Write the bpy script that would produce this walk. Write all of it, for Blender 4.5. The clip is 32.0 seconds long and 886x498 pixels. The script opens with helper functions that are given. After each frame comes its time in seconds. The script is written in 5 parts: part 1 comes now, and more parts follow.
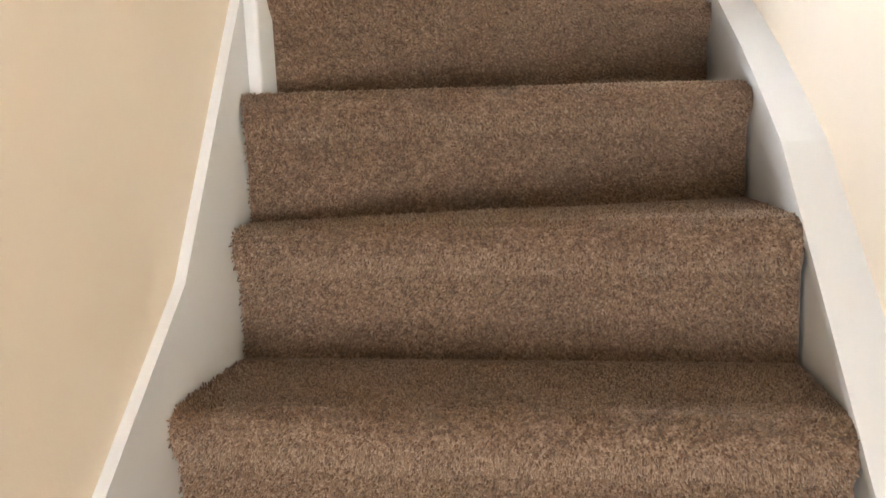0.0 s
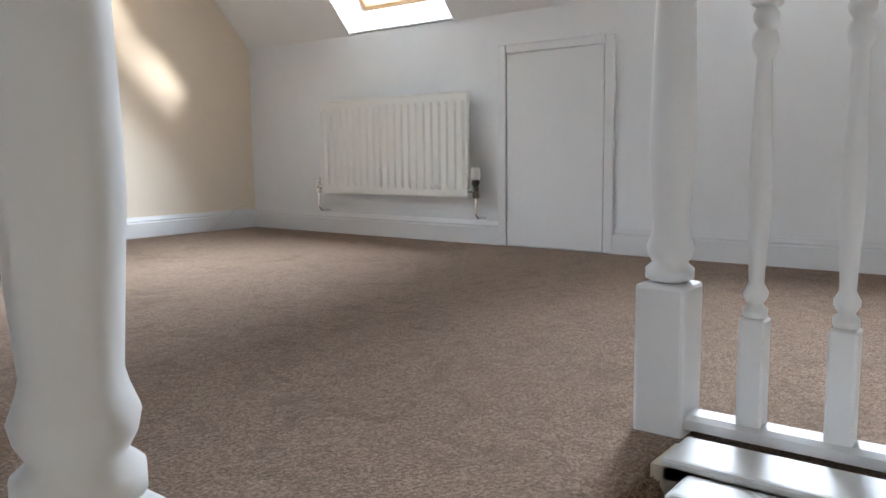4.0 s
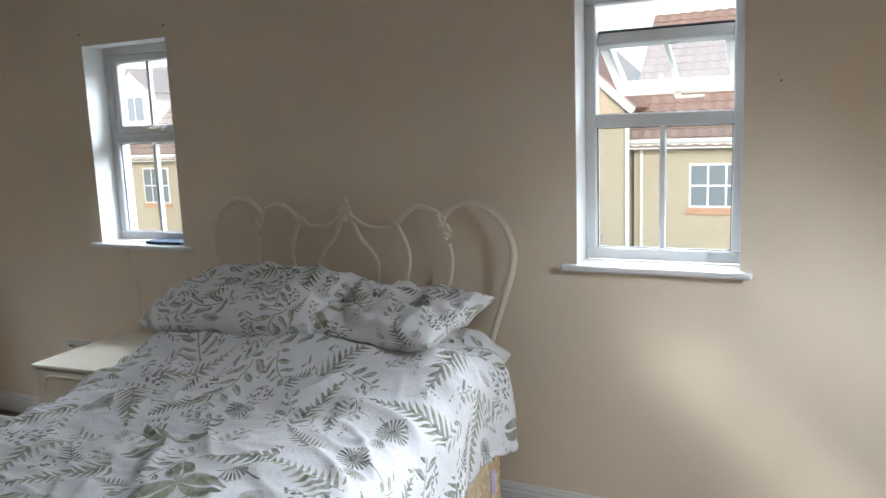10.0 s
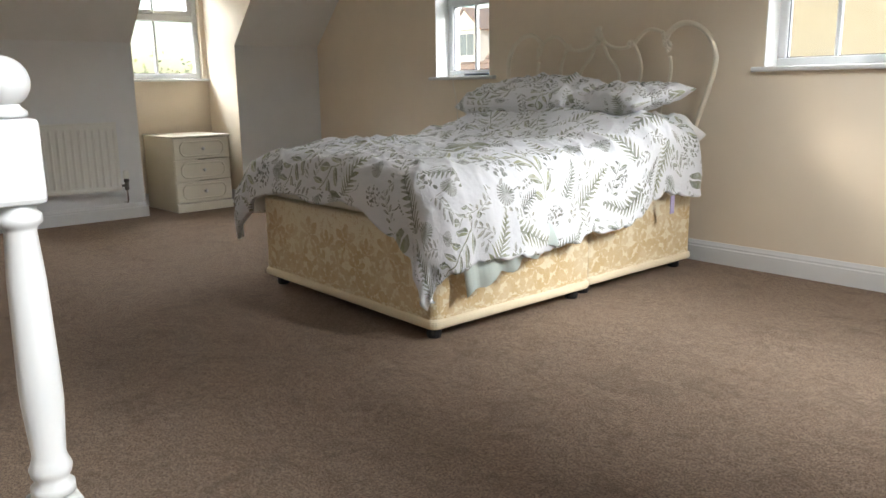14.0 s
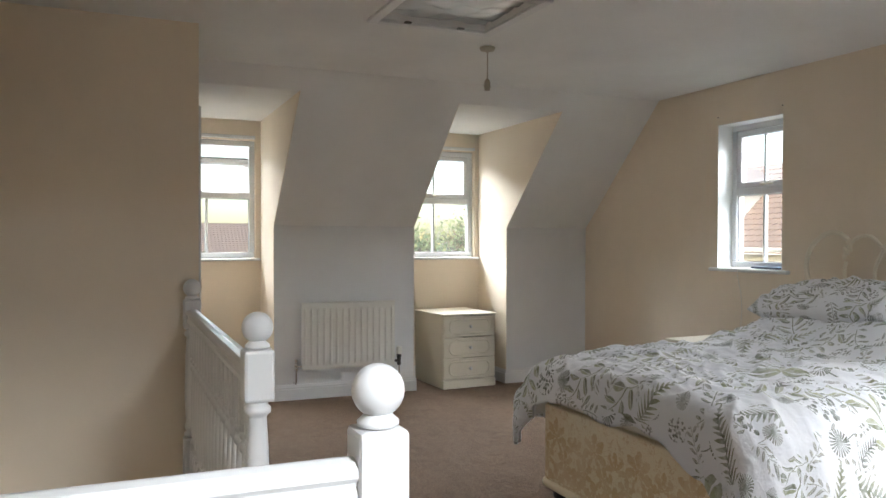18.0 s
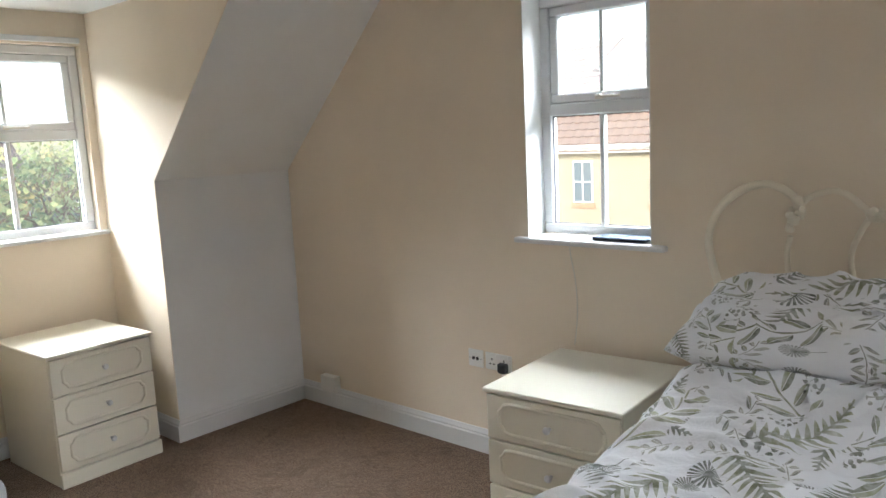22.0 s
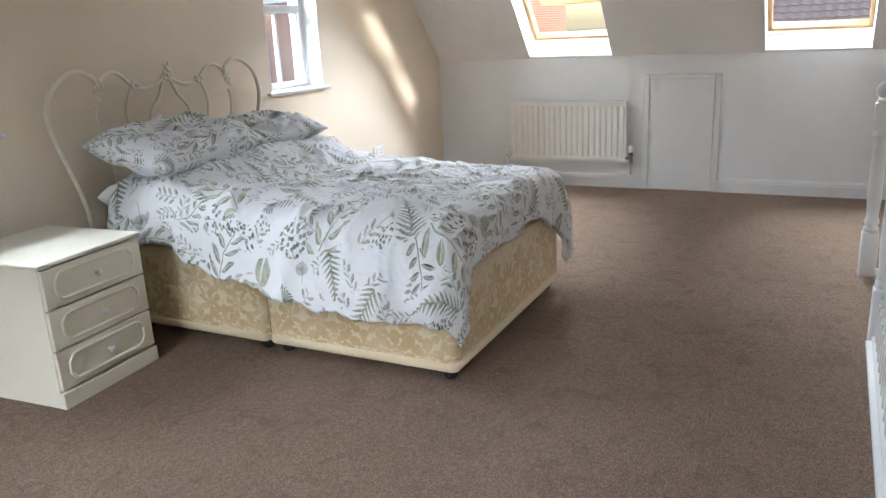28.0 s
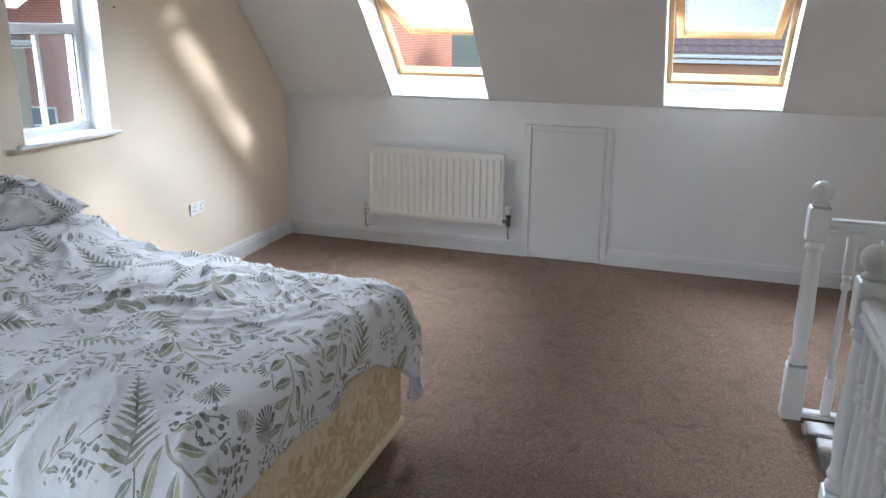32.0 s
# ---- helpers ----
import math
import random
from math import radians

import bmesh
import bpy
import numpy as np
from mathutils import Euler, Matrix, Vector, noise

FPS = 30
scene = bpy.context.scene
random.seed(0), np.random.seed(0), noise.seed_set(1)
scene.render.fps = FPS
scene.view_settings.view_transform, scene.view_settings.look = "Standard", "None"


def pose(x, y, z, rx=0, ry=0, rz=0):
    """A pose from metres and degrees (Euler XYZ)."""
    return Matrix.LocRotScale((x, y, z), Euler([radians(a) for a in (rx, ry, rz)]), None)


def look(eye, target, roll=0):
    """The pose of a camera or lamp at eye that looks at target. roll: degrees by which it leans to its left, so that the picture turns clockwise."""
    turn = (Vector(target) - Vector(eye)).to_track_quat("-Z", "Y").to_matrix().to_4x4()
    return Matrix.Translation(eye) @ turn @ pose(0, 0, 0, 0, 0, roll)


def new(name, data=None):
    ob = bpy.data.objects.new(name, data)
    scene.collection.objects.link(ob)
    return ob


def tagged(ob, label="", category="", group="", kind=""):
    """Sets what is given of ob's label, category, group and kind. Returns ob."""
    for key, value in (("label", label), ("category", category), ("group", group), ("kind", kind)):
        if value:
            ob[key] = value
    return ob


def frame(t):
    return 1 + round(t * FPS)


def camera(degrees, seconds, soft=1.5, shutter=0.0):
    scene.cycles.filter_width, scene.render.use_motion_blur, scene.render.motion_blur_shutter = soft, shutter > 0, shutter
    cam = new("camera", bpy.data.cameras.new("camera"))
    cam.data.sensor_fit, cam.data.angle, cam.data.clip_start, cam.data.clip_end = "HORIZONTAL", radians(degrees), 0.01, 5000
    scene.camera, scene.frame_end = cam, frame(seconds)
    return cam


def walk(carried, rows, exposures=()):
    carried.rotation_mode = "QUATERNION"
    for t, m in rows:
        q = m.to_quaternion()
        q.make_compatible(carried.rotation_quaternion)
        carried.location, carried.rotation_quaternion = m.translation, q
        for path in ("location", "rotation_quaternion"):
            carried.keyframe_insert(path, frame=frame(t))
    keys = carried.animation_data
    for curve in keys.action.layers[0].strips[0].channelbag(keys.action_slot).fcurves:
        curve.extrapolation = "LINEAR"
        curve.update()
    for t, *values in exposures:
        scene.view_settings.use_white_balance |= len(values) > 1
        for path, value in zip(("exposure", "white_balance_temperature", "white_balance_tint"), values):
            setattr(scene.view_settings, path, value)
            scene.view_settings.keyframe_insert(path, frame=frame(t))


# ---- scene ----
cam = camera(59.7, 32.0)
PATH = [
    (0, (2.76, -4.371, -0.67), (4.712, -4.048, -0.965), -2.2),
    (0.5, (2.746, -4.318, -0.744), (4.718, -4.075, -0.973), -2.2),
    (1, (2.926, -4.342, -0.585), (4.881, -3.978, -0.8), -3.1),
    (1.5, (3.105, -4.343, -0.37), (5.052, -3.942, -0.591), -3.6),
    (2, (3.312, -4.385, -0.192), (5.252, -3.962, -0.433), -3.9),
    (2.5, (3.48, -4.376, -0.028), (5.408, -3.908, -0.28), -5.0),
    (4.5, (3.885, -4.276, 0.599), (5.125, -2.702, 0.366), 0.4),
    (5, (4.034, -4.227, 0.671), (4.876, -2.409, 0.483), -0.1),
    (5.5, (4.146, -4.148, 0.781), (4.671, -2.225, 0.621), 0.1),
    (6, (4.182, -4.042, 0.97), (4.274, -2.055, 0.775), 0.2),
    (6.5, (4.263, -3.985, 1.208), (3.931, -2.042, 0.915), -0.0),
    (7, (4.364, -3.796, 1.394), (3.805, -1.902, 1.077), -0.8),
    (7.5, (4.476, -3.605, 1.492), (3.829, -1.734, 1.207), -1.0),
    (8, (4.569, -3.374, 1.564), (3.857, -1.525, 1.289), -1.4),
    (8.5, (4.701, -3.16, 1.689), (3.965, -1.32, 1.421), -1.6),
    (9, (4.962, -3.075, 1.727), (4.22, -1.239, 1.454), -2.4),
    (9.5, (5.217, -3.016, 1.687), (4.457, -1.189, 1.398), -2.7),
    (10, (5.405, -3.014, 1.704), (4.528, -1.245, 1.387), -2.2),
    (10.5, (5.631, -3.191, 1.721), (4.418, -1.644, 1.357), -2.2),
    (11, (5.759, -3.528, 1.579), (4.348, -2.161, 1.206), -1.6),
    (11.5, (5.913, -3.752, 1.542), (4.44, -2.464, 1.127), -3.0),
    (12, (6.097, -3.85, 1.497), (4.573, -2.631, 1.061), -3.4),
    (12.5, (6.2, -3.989, 1.445), (4.631, -2.842, 0.975), -2.0),
    (13, (6.345, -4.064, 1.237), (4.77, -2.935, 0.737), -0.7),
    (13.5, (6.506, -4.097, 1.088), (4.963, -2.92, 0.606), -0.5),
    (14, (6.628, -4.127, 1.043), (5.143, -2.852, 0.633), -0.9),
    (14.5, (6.741, -4.253, 1.092), (5.308, -2.896, 0.769), -0.7),
    (16.5, (6.67, -4.401, 1.069), (5.099, -3.166, 0.976), 1.5),
    (17, (6.597, -4.407, 1.088), (4.855, -3.427, 1.035), 1.3),
    (17.5, (6.512, -4.35, 1.117), (4.691, -3.524, 1.097), 0.9),
    (18, (6.331, -4.232, 1.327), (4.494, -3.441, 1.303), 0.2),
    (18.5, (6.124, -4.071, 1.42), (4.317, -3.22, 1.33), -0.6),
    (19, (5.885, -3.812, 1.503), (4.123, -2.883, 1.325), -0.8),
    (19.5, (5.714, -3.591, 1.525), (3.969, -2.64, 1.297), -0.7),
    (20, (5.447, -3.323, 1.54), (3.714, -2.362, 1.271), -0.3),
    (20.5, (5.079, -3.1, 1.612), (3.357, -2.131, 1.306), -0.1),
    (21, (4.627, -3.056, 1.612), (2.937, -2.037, 1.29), -0.7),
    (21.5, (4.253, -2.957, 1.596), (2.659, -1.789, 1.286), -2.5),
    (22, (3.845, -2.889, 1.617), (2.52, -1.421, 1.32), -2.8),
    (22.5, (3.414, -2.879, 1.618), (2.426, -1.161, 1.346), -1.6),
    (23, (2.954, -2.798, 1.591), (2.239, -0.946, 1.351), -0.7),
    (23.5, (2.487, -2.747, 1.579), (1.967, -0.825, 1.388), 0.2),
    (24, (1.997, -2.809, 1.536), (1.721, -0.833, 1.397), -0.6),
    (24.5, (1.581, -2.829, 1.487), (1.605, -0.832, 1.382), -1.8),
    (25, (1.388, -2.859, 1.572), (1.738, -0.896, 1.422), -3.1),
    (25.5, (1.148, -3.005, 1.563), (2.051, -1.229, 1.395), -2.5),
    (26, (0.77, -3.23, 1.593), (2.061, -1.724, 1.341), -2.5),
    (26.5, (0.502, -3.424, 1.603), (1.989, -2.131, 1.263), -3.0),
    (28.5, (0.071, -3.556, 1.496), (1.798, -2.755, 0.882), -2.1),
    (29, (0.076, -3.569, 1.509), (1.793, -2.806, 0.824), -0.9),
    (29.5, (0.18, -3.6, 1.564), (1.873, -2.832, 0.827), -0.9),
    (30, (0.26, -3.445, 1.494), (1.959, -2.7, 0.748), 1.5),
    (30.5, (0.614, -3.432, 1.528), (2.292, -2.657, 0.764), 0.5),
    (31, (1.011, -3.425, 1.535), (2.704, -2.67, 0.785), -0.7),
    (31.5, (1.265, -3.397, 1.679), (2.989, -2.677, 0.967), -1.2),
    (32, (1.451, -3.29, 1.735), (3.273, -2.682, 1.177), 0.6),
]
walk(cam, [(t, look(e, g, r)) for t, e, g, r in PATH], [(0, 3.65, 6600, 10), (1.5, 3.7, 6400, 10), (2.5, 3.0, 6700, 10), (4.5, 2.0, 5900, 10), (6, 1.7, 5800, 10), (8, 1.65, 6550, 10), (10, 1.28, 6400, 10), (12, 1.58, 6400, 10), (13, 1.45, 6350, 10), (14, 1.55, 7000, 10), (16.5, 1.5, 6350, 10), (18, 1.75, 6700, 10), (19, 1.7, 6250, 10), (21, 1.82, 6400, 10), (23, 2.2, 6650, 10), (25, 2.3, 6250, 10), (26, 1.7, 6050, 10), (28.5, 2.2, 6300, 10), (31, 2.2, 6350, 10), (32, 1.85, 5900, 10)])
# ---------------- light ----------------
SUN_FROM = Vector((0.48, -1.0, 0.37)).normalized()
world = bpy.data.worlds.new("sky")
scene.world = world
world.use_nodes = True
wn = world.node_tree.nodes
sky = wn.new("ShaderNodeTexSky")
sky.sky_type = "NISHITA"
sky.sun_disc = False
sky.sun_elevation = math.asin(SUN_FROM.z)
sky.sun_rotation = math.atan2(SUN_FROM.x, SUN_FROM.y)
sky.air_density, sky.dust_density = 1.0, 1.6
wn["Background"].inputs["Strength"].default_value = 0.13
world.node_tree.links.new(sky.outputs["Color"], wn["Background"].inputs["Color"])
sun = new("sun", bpy.data.lights.new("sun", "SUN"))
sun.data.energy, sun.data.angle, sun.data.color = 0.95, radians(5.0), (1.0, 0.95, 0.87)
sun.matrix_world = look(SUN_FROM * 30, (0, 0, 0))


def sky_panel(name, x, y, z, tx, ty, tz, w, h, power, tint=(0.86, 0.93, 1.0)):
    """An area lamp outside an opening, added to the skylight that falls in through it."""
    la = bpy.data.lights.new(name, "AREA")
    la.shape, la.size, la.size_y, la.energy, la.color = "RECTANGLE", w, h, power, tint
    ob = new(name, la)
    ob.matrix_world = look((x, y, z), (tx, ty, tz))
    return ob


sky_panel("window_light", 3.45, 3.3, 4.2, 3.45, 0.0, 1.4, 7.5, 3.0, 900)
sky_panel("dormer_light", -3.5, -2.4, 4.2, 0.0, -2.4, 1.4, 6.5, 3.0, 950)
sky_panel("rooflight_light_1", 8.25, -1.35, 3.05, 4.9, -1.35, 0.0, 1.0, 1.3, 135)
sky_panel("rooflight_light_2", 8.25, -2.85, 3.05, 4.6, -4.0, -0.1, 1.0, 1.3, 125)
# added fill lamp for the stairs; no known window stands behind it
sky_panel("stairwell_fill_light", 0.05, -4.30, -1.55, 3.5, -4.30, -0.9, 0.8, 1.1, 8, (0.95, 0.97, 1.0))


# ---------------- helpers ----------------
def obj(name, bm, mat, parent=None, label="", smooth=False):
    bm.normal_update()
    me = bpy.data.meshes.new(name)
    bm.to_mesh(me)
    bm.free()
    if smooth:
        me.polygons.foreach_set("use_smooth", [True] * len(me.polygons))
    me.materials.append(mat)
    ob = new(name, me)
    if parent is not None:
        ob.parent = parent
    if label:
        ob["label"] = label
    return ob


def part(name, bm, mat, parent, label="", smooth=False):
    return obj(name, bm, mat, parent, label, smooth)


def thing(name, x, y, z, label, category, group="", rz=0):
    return tagged(empty(name, x, y, z, rz), label, category, group)


def empty(name, x, y, z, rz=0):
    ob = new(name)
    ob.empty_display_size = 0.1
    ob.matrix_world = pose(x, y, z, 0, 0, rz)
    return ob


def setting(name, bm, mat, label="", smooth=False):
    return tagged(obj(name, bm, mat, None, label, smooth), kind="structure")


def bx(bm, x0, x1, y0, y1, z0, z1, r=0.0, seg=2):
    vs = [bm.verts.new((x, y, z)) for x in (x0, x1) for y in (y0, y1) for z in (z0, z1)]
    fs = [bm.faces.new([vs[i] for i in f]) for f in ((0, 1, 3, 2), (4, 6, 7, 5), (0, 4, 5, 1), (2, 3, 7, 6), (0, 2, 6, 4), (1, 5, 7, 3))]
    if r > 0:
        es = list({e for f in fs for e in f.edges})
        bmesh.ops.bevel(bm, geom=es, offset=r, segments=seg, affect="EDGES", profile=0.5)
    return bm


def box(x0, x1, y0, y1, z0, z1, r=0.0, seg=2):
    return bx(bmesh.new(), x0, x1, y0, y1, z0, z1, r, seg)


def prism(bm, pts, axis, a, b):
    """A polygon pushed from a to b along an axis; pts hold the two other coordinates in xyz order."""
    def at(p, h):
        return {"x": (h, p[0], p[1]), "y": (p[0], h, p[1]), "z": (p[0], p[1], h)}[axis]
    lo = [bm.verts.new(at(p, a)) for p in pts]
    hi = [bm.verts.new(at(p, b)) for p in pts]
    n = len(pts)
    bm.faces.new(lo)
    bm.faces.new(hi[::-1])
    for i in range(n):
        bm.faces.new((lo[i], hi[i], hi[(i + 1) % n], lo[(i + 1) % n]))
    bmesh.ops.recalc_face_normals(bm, faces=bm.faces[:])
    return bm


def lathe(bm, prof, seg=16, c=(0, 0, 0)):
    rings = []
    for r, z in prof:
        rings.append([bm.verts.new((c[0] + r * math.cos(2 * math.pi * i / seg), c[1] + r * math.sin(2 * math.pi * i / seg), c[2] + z)) for i in range(seg)])
    for a, b in zip(rings, rings[1:]):
        for i in range(seg):
            bm.faces.new((a[i], a[(i + 1) % seg], b[(i + 1) % seg], b[i]))
    bm.faces.new(rings[0][::-1])
    bm.faces.new(rings[-1])
    return bm


def tube(bm, pts, r, seg=8, taper=None):
    pts = [Vector(p) for p in pts]
    rings = []
    up = Vector((0.13, 0.97, 0.21))
    for i, p in enumerate(pts):
        d = (pts[min(i + 1, len(pts) - 1)] - pts[max(i - 1, 0)]).normalized()
        s = d.cross(up).normalized()
        u = s.cross(d)
        rr = r if taper is None else r + (taper - r) * i / (len(pts) - 1)
        rings.append([bm.verts.new(p + rr * (math.cos(2 * math.pi * k / seg) * s + math.sin(2 * math.pi * k / seg) * u)) for k in range(seg)])
    for a, b in zip(rings, rings[1:]):
        for k in range(seg):
            bm.faces.new((a[k], a[(k + 1) % seg], b[(k + 1) % seg], b[k]))
    bm.faces.new(rings[0][::-1])
    bm.faces.new(rings[-1])
    bmesh.ops.recalc_face_normals(bm, faces=bm.faces[:])
    return bm


def spline(ctrl, n=8):
    """Catmull-Rom through the control points."""
    P = [Vector(c) for c in ctrl]
    P = [2 * P[0] - P[1], *P, 2 * P[-1] - P[-2]]
    out = []
    for i in range(1, len(P) - 2):
        for k in range(n):
            t = k / n
            a, b, c, d = P[i - 1:i + 3]
            out.append(0.5 * (2 * b + (c - a) * t + (2 * a - 5 * b + 4 * c - d) * t * t + (3 * b - a - 3 * c + d) * t ** 3))
    return out + [P[-2]]


def cells(u0, u1, v0, v1, holes):
    """The rectangles of u0..u1 by v0..v1 that lie outside the holes."""
    us = sorted({u0, u1, *[h[0] for h in holes], *[h[1] for h in holes]})
    vs = sorted({v0, v1, *[h[2] for h in holes], *[h[3] for h in holes]})
    us = [u for u in us if u0 <= u <= u1]
    vs = [v for v in vs if v0 <= v <= v1]
    return us, vs, lambda u, v: any(h[0] < u < h[1] and h[2] < v < h[3] for h in holes)


def slab(place, u0, u1, v0, v1, d0, d1, holes):
    """A sheet with thickness and openings through it. place(u, v, d) gives the point in the world."""
    us, vs, inside = cells(u0, u1, v0, v1, holes)
    bm = bmesh.new()
    made = {}

    def vert(i, j, k):
        if (i, j, k) not in made:
            made[i, j, k] = bm.verts.new(place(us[i], vs[j], (d0, d1)[k]))
        return made[i, j, k]
    full = {}
    for i in range(len(us) - 1):
        for j in range(len(vs) - 1):
            full[i, j] = not inside((us[i] + us[i + 1]) / 2, (vs[j] + vs[j + 1]) / 2)
    for (i, j), on in full.items():
        if not on:
            continue
        for k in (0, 1):
            bm.faces.new([vert(*c, k) for c in ((i, j), (i + 1, j), (i + 1, j + 1), (i, j + 1))])
        for (di, dj), (a, b) in {(-1, 0): ((i, j), (i, j + 1)), (1, 0): ((i + 1, j), (i + 1, j + 1)), (0, -1): ((i, j), (i + 1, j)), (0, 1): ((i, j + 1), (i + 1, j + 1))}.items():
            if not full.get((i + di, j + dj), False):
                bm.faces.new((vert(*a, 0), vert(*b, 0), vert(*b, 1), vert(*a, 1)))
    bmesh.ops.recalc_face_normals(bm, faces=bm.faces[:])
    return bm


# ---------------- materials ----------------
class Nodes:
    """Short names for building a node material."""

    def __init__(self, name, rough=0.6, metal=0.0, spec=0.5):
        self.mat = bpy.data.materials.new(name)
        self.mat.use_nodes = True
        self.t = self.mat.node_tree
        self.b = self.t.nodes["Principled BSDF"]
        self.b.inputs["Roughness"].default_value = rough
        self.b.inputs["Metallic"].default_value = metal
        self.b.inputs["Specular IOR Level"].default_value = spec

    def put(self, socket, v):
        if isinstance(v, bpy.types.NodeSocket):
            self.t.links.new(v, socket)
        else:
            socket.default_value = v

    def node(self, kind, out=0, **ins):
        n = self.t.nodes.new(kind)
        for k, v in ins.items():
            self.put(n.inputs[k.replace("_", " ")], v)
        return n.outputs[out]

    def coord(self, which="Object"):
        return self.t.nodes.new("ShaderNodeTexCoord").outputs[which]

    def world(self):
        return self.t.nodes.new("ShaderNodeNewGeometry").outputs["Position"]

    def m(self, op, a, b=0.0, c=0.0, clamp=False):
        n = self.t.nodes.new("ShaderNodeMath")
        n.operation, n.use_clamp = op, clamp
        for s, v in zip(n.inputs, (a, b, c)):
            self.put(s, v)
        return n.outputs[0]

    def vm(self, op, a, b=(0, 0, 0), out=0):
        n = self.t.nodes.new("ShaderNodeVectorMath")
        n.operation = op
        self.put(n.inputs[0], a)
        self.put(n.inputs[1], b)
        return n.outputs[out]

    def noise(self, vec, scale, detail=4.0, rough=0.55, dist=0.0, out=0):
        return self.node("ShaderNodeTexNoise", out, Vector=vec, Scale=scale, Detail=detail, Roughness=rough, Distortion=dist)

    def ramp(self, v, stops):
        n = self.t.nodes.new("ShaderNodeValToRGB")
        e = n.color_ramp.elements
        while len(e) < len(stops):
            e.new(0.5)
        for el, (p, c) in zip(e, stops):
            el.position, el.color = p, (*c, 1) if len(c) == 3 else c
        self.put(n.inputs[0], v)
        return n.outputs[0]

    def mix(self, f, a, b):
        n = self.t.nodes.new("ShaderNodeMix")
        n.data_type = "RGBA"
        self.put(n.inputs[0], f)
        self.put(n.inputs[6], (*a, 1) if isinstance(a, tuple) else a)
        self.put(n.inputs[7], (*b, 1) if isinstance(b, tuple) else b)
        return n.outputs[2]

    def bump(self, h, strength=0.3, dist=0.01):
        o = self.node("ShaderNodeBump", 0, Height=h, Strength=strength, Distance=dist)
        self.put(self.b.inputs["Normal"], o)

    def colour(self, v):
        self.put(self.b.inputs["Base Color"], (*v, 1) if isinstance(v, tuple) else v)
        return self


def paint(name, base, vary=0.06, rough=0.75, grain=260.0, bump=0.12):
    m = Nodes(name, rough, 0, 0.35)
    w = m.world()
    big = m.noise(w, 1.3, 3)
    fine = m.noise(w, grain, 2)
    lo = tuple(c * (1 - vary) for c in base)
    hi = tuple(min(1, c * (1 + vary * 0.6)) for c in base)
    m.colour(m.mix(m.ramp(big, [(0.3, (0, 0, 0)), (0.7, (1, 1, 1))]), lo, hi))
    roller = m.noise(w, 55.0, 3)
    m.bump(m.m("ADD", m.m("MULTIPLY", fine, 0.5), roller), bump, 0.003)
    return m.mat


CREAM = paint("cream wall paint", (0.79, 0.69, 0.565))
WHITE_WALL = paint("white wall paint", (0.79, 0.80, 0.81))
CEILING = paint("white ceiling paint", (0.81, 0.81, 0.80))
GLOSS = paint("white gloss paint", (0.72, 0.725, 0.73), 0.03, 0.32, 40.0, 0.05)
UPVC = paint("white window plastic", (0.70, 0.71, 0.72), 0.02, 0.38, 90.0, 0.02)
RADIATOR = paint("radiator enamel", (0.80, 0.79, 0.75), 0.02, 0.35, 90.0, 0.03)
LAMINATE = paint("ivory laminate", (0.80, 0.76, 0.65), 0.03, 0.42, 400.0, 0.04)
IVORY_METAL = paint("ivory painted metal", (0.80, 0.735, 0.615), 0.10, 0.36, 120.0, 0.2)
SOCKET = paint("white socket plastic", (0.82, 0.82, 0.80), 0.02, 0.3, 60.0, 0.0)


def carpet(name="brown carpet"):
    m = Nodes(name, 0.95, 0, 0.12)
    w = m.world()
    speck = m.noise(w, 135.0, 4, 0.8)
    clump = m.noise(w, 40.0, 4, 0.75)
    mid = m.noise(w, 9.0, 5, 0.65, 0.6)
    big = m.noise(w, 1.1, 3)
    trod = m.noise(w, 5.0, 6, 0.74, 1.2)
    mixed = m.m("ADD", m.m("MULTIPLY", speck, 0.74), m.m("MULTIPLY", clump, 0.26))
    c = m.ramp(mixed, [(0.41, (0.092, 0.058, 0.040)), (0.5, (0.238, 0.157, 0.110)), (0.59, (0.48, 0.342, 0.252))])
    c = m.mix(m.m("MULTIPLY", mid, 0.30), c, (0.092, 0.055, 0.036))
    c = m.mix(m.m("MULTIPLY", m.ramp(big, [(0.35, (0, 0, 0)), (0.7, (1, 1, 1))]), 0.16), c, (0.20, 0.132, 0.088))
    c = m.mix(m.m("MULTIPLY", m.ramp(trod, [(0.50, (0, 0, 0)), (0.66, (1, 1, 1))]), 0.55), c, (0.085, 0.054, 0.037))
    m.colour(c)
    m.b.inputs["Sheen Weight"].default_value = 0.30
    m.b.inputs["Sheen Tint"].default_value = (0.95, 0.80, 0.66, 1)
    m.b.inputs["Sheen Roughness"].default_value = 0.5
    tuft = m.noise(w, 150.0, 4, 0.8)
    m.bump(m.m("ADD", m.m("MULTIPLY", tuft, 0.8), m.m("MULTIPLY", mid, 1.8)), 0.95, 0.014)
    return m.mat


CARPET = carpet()


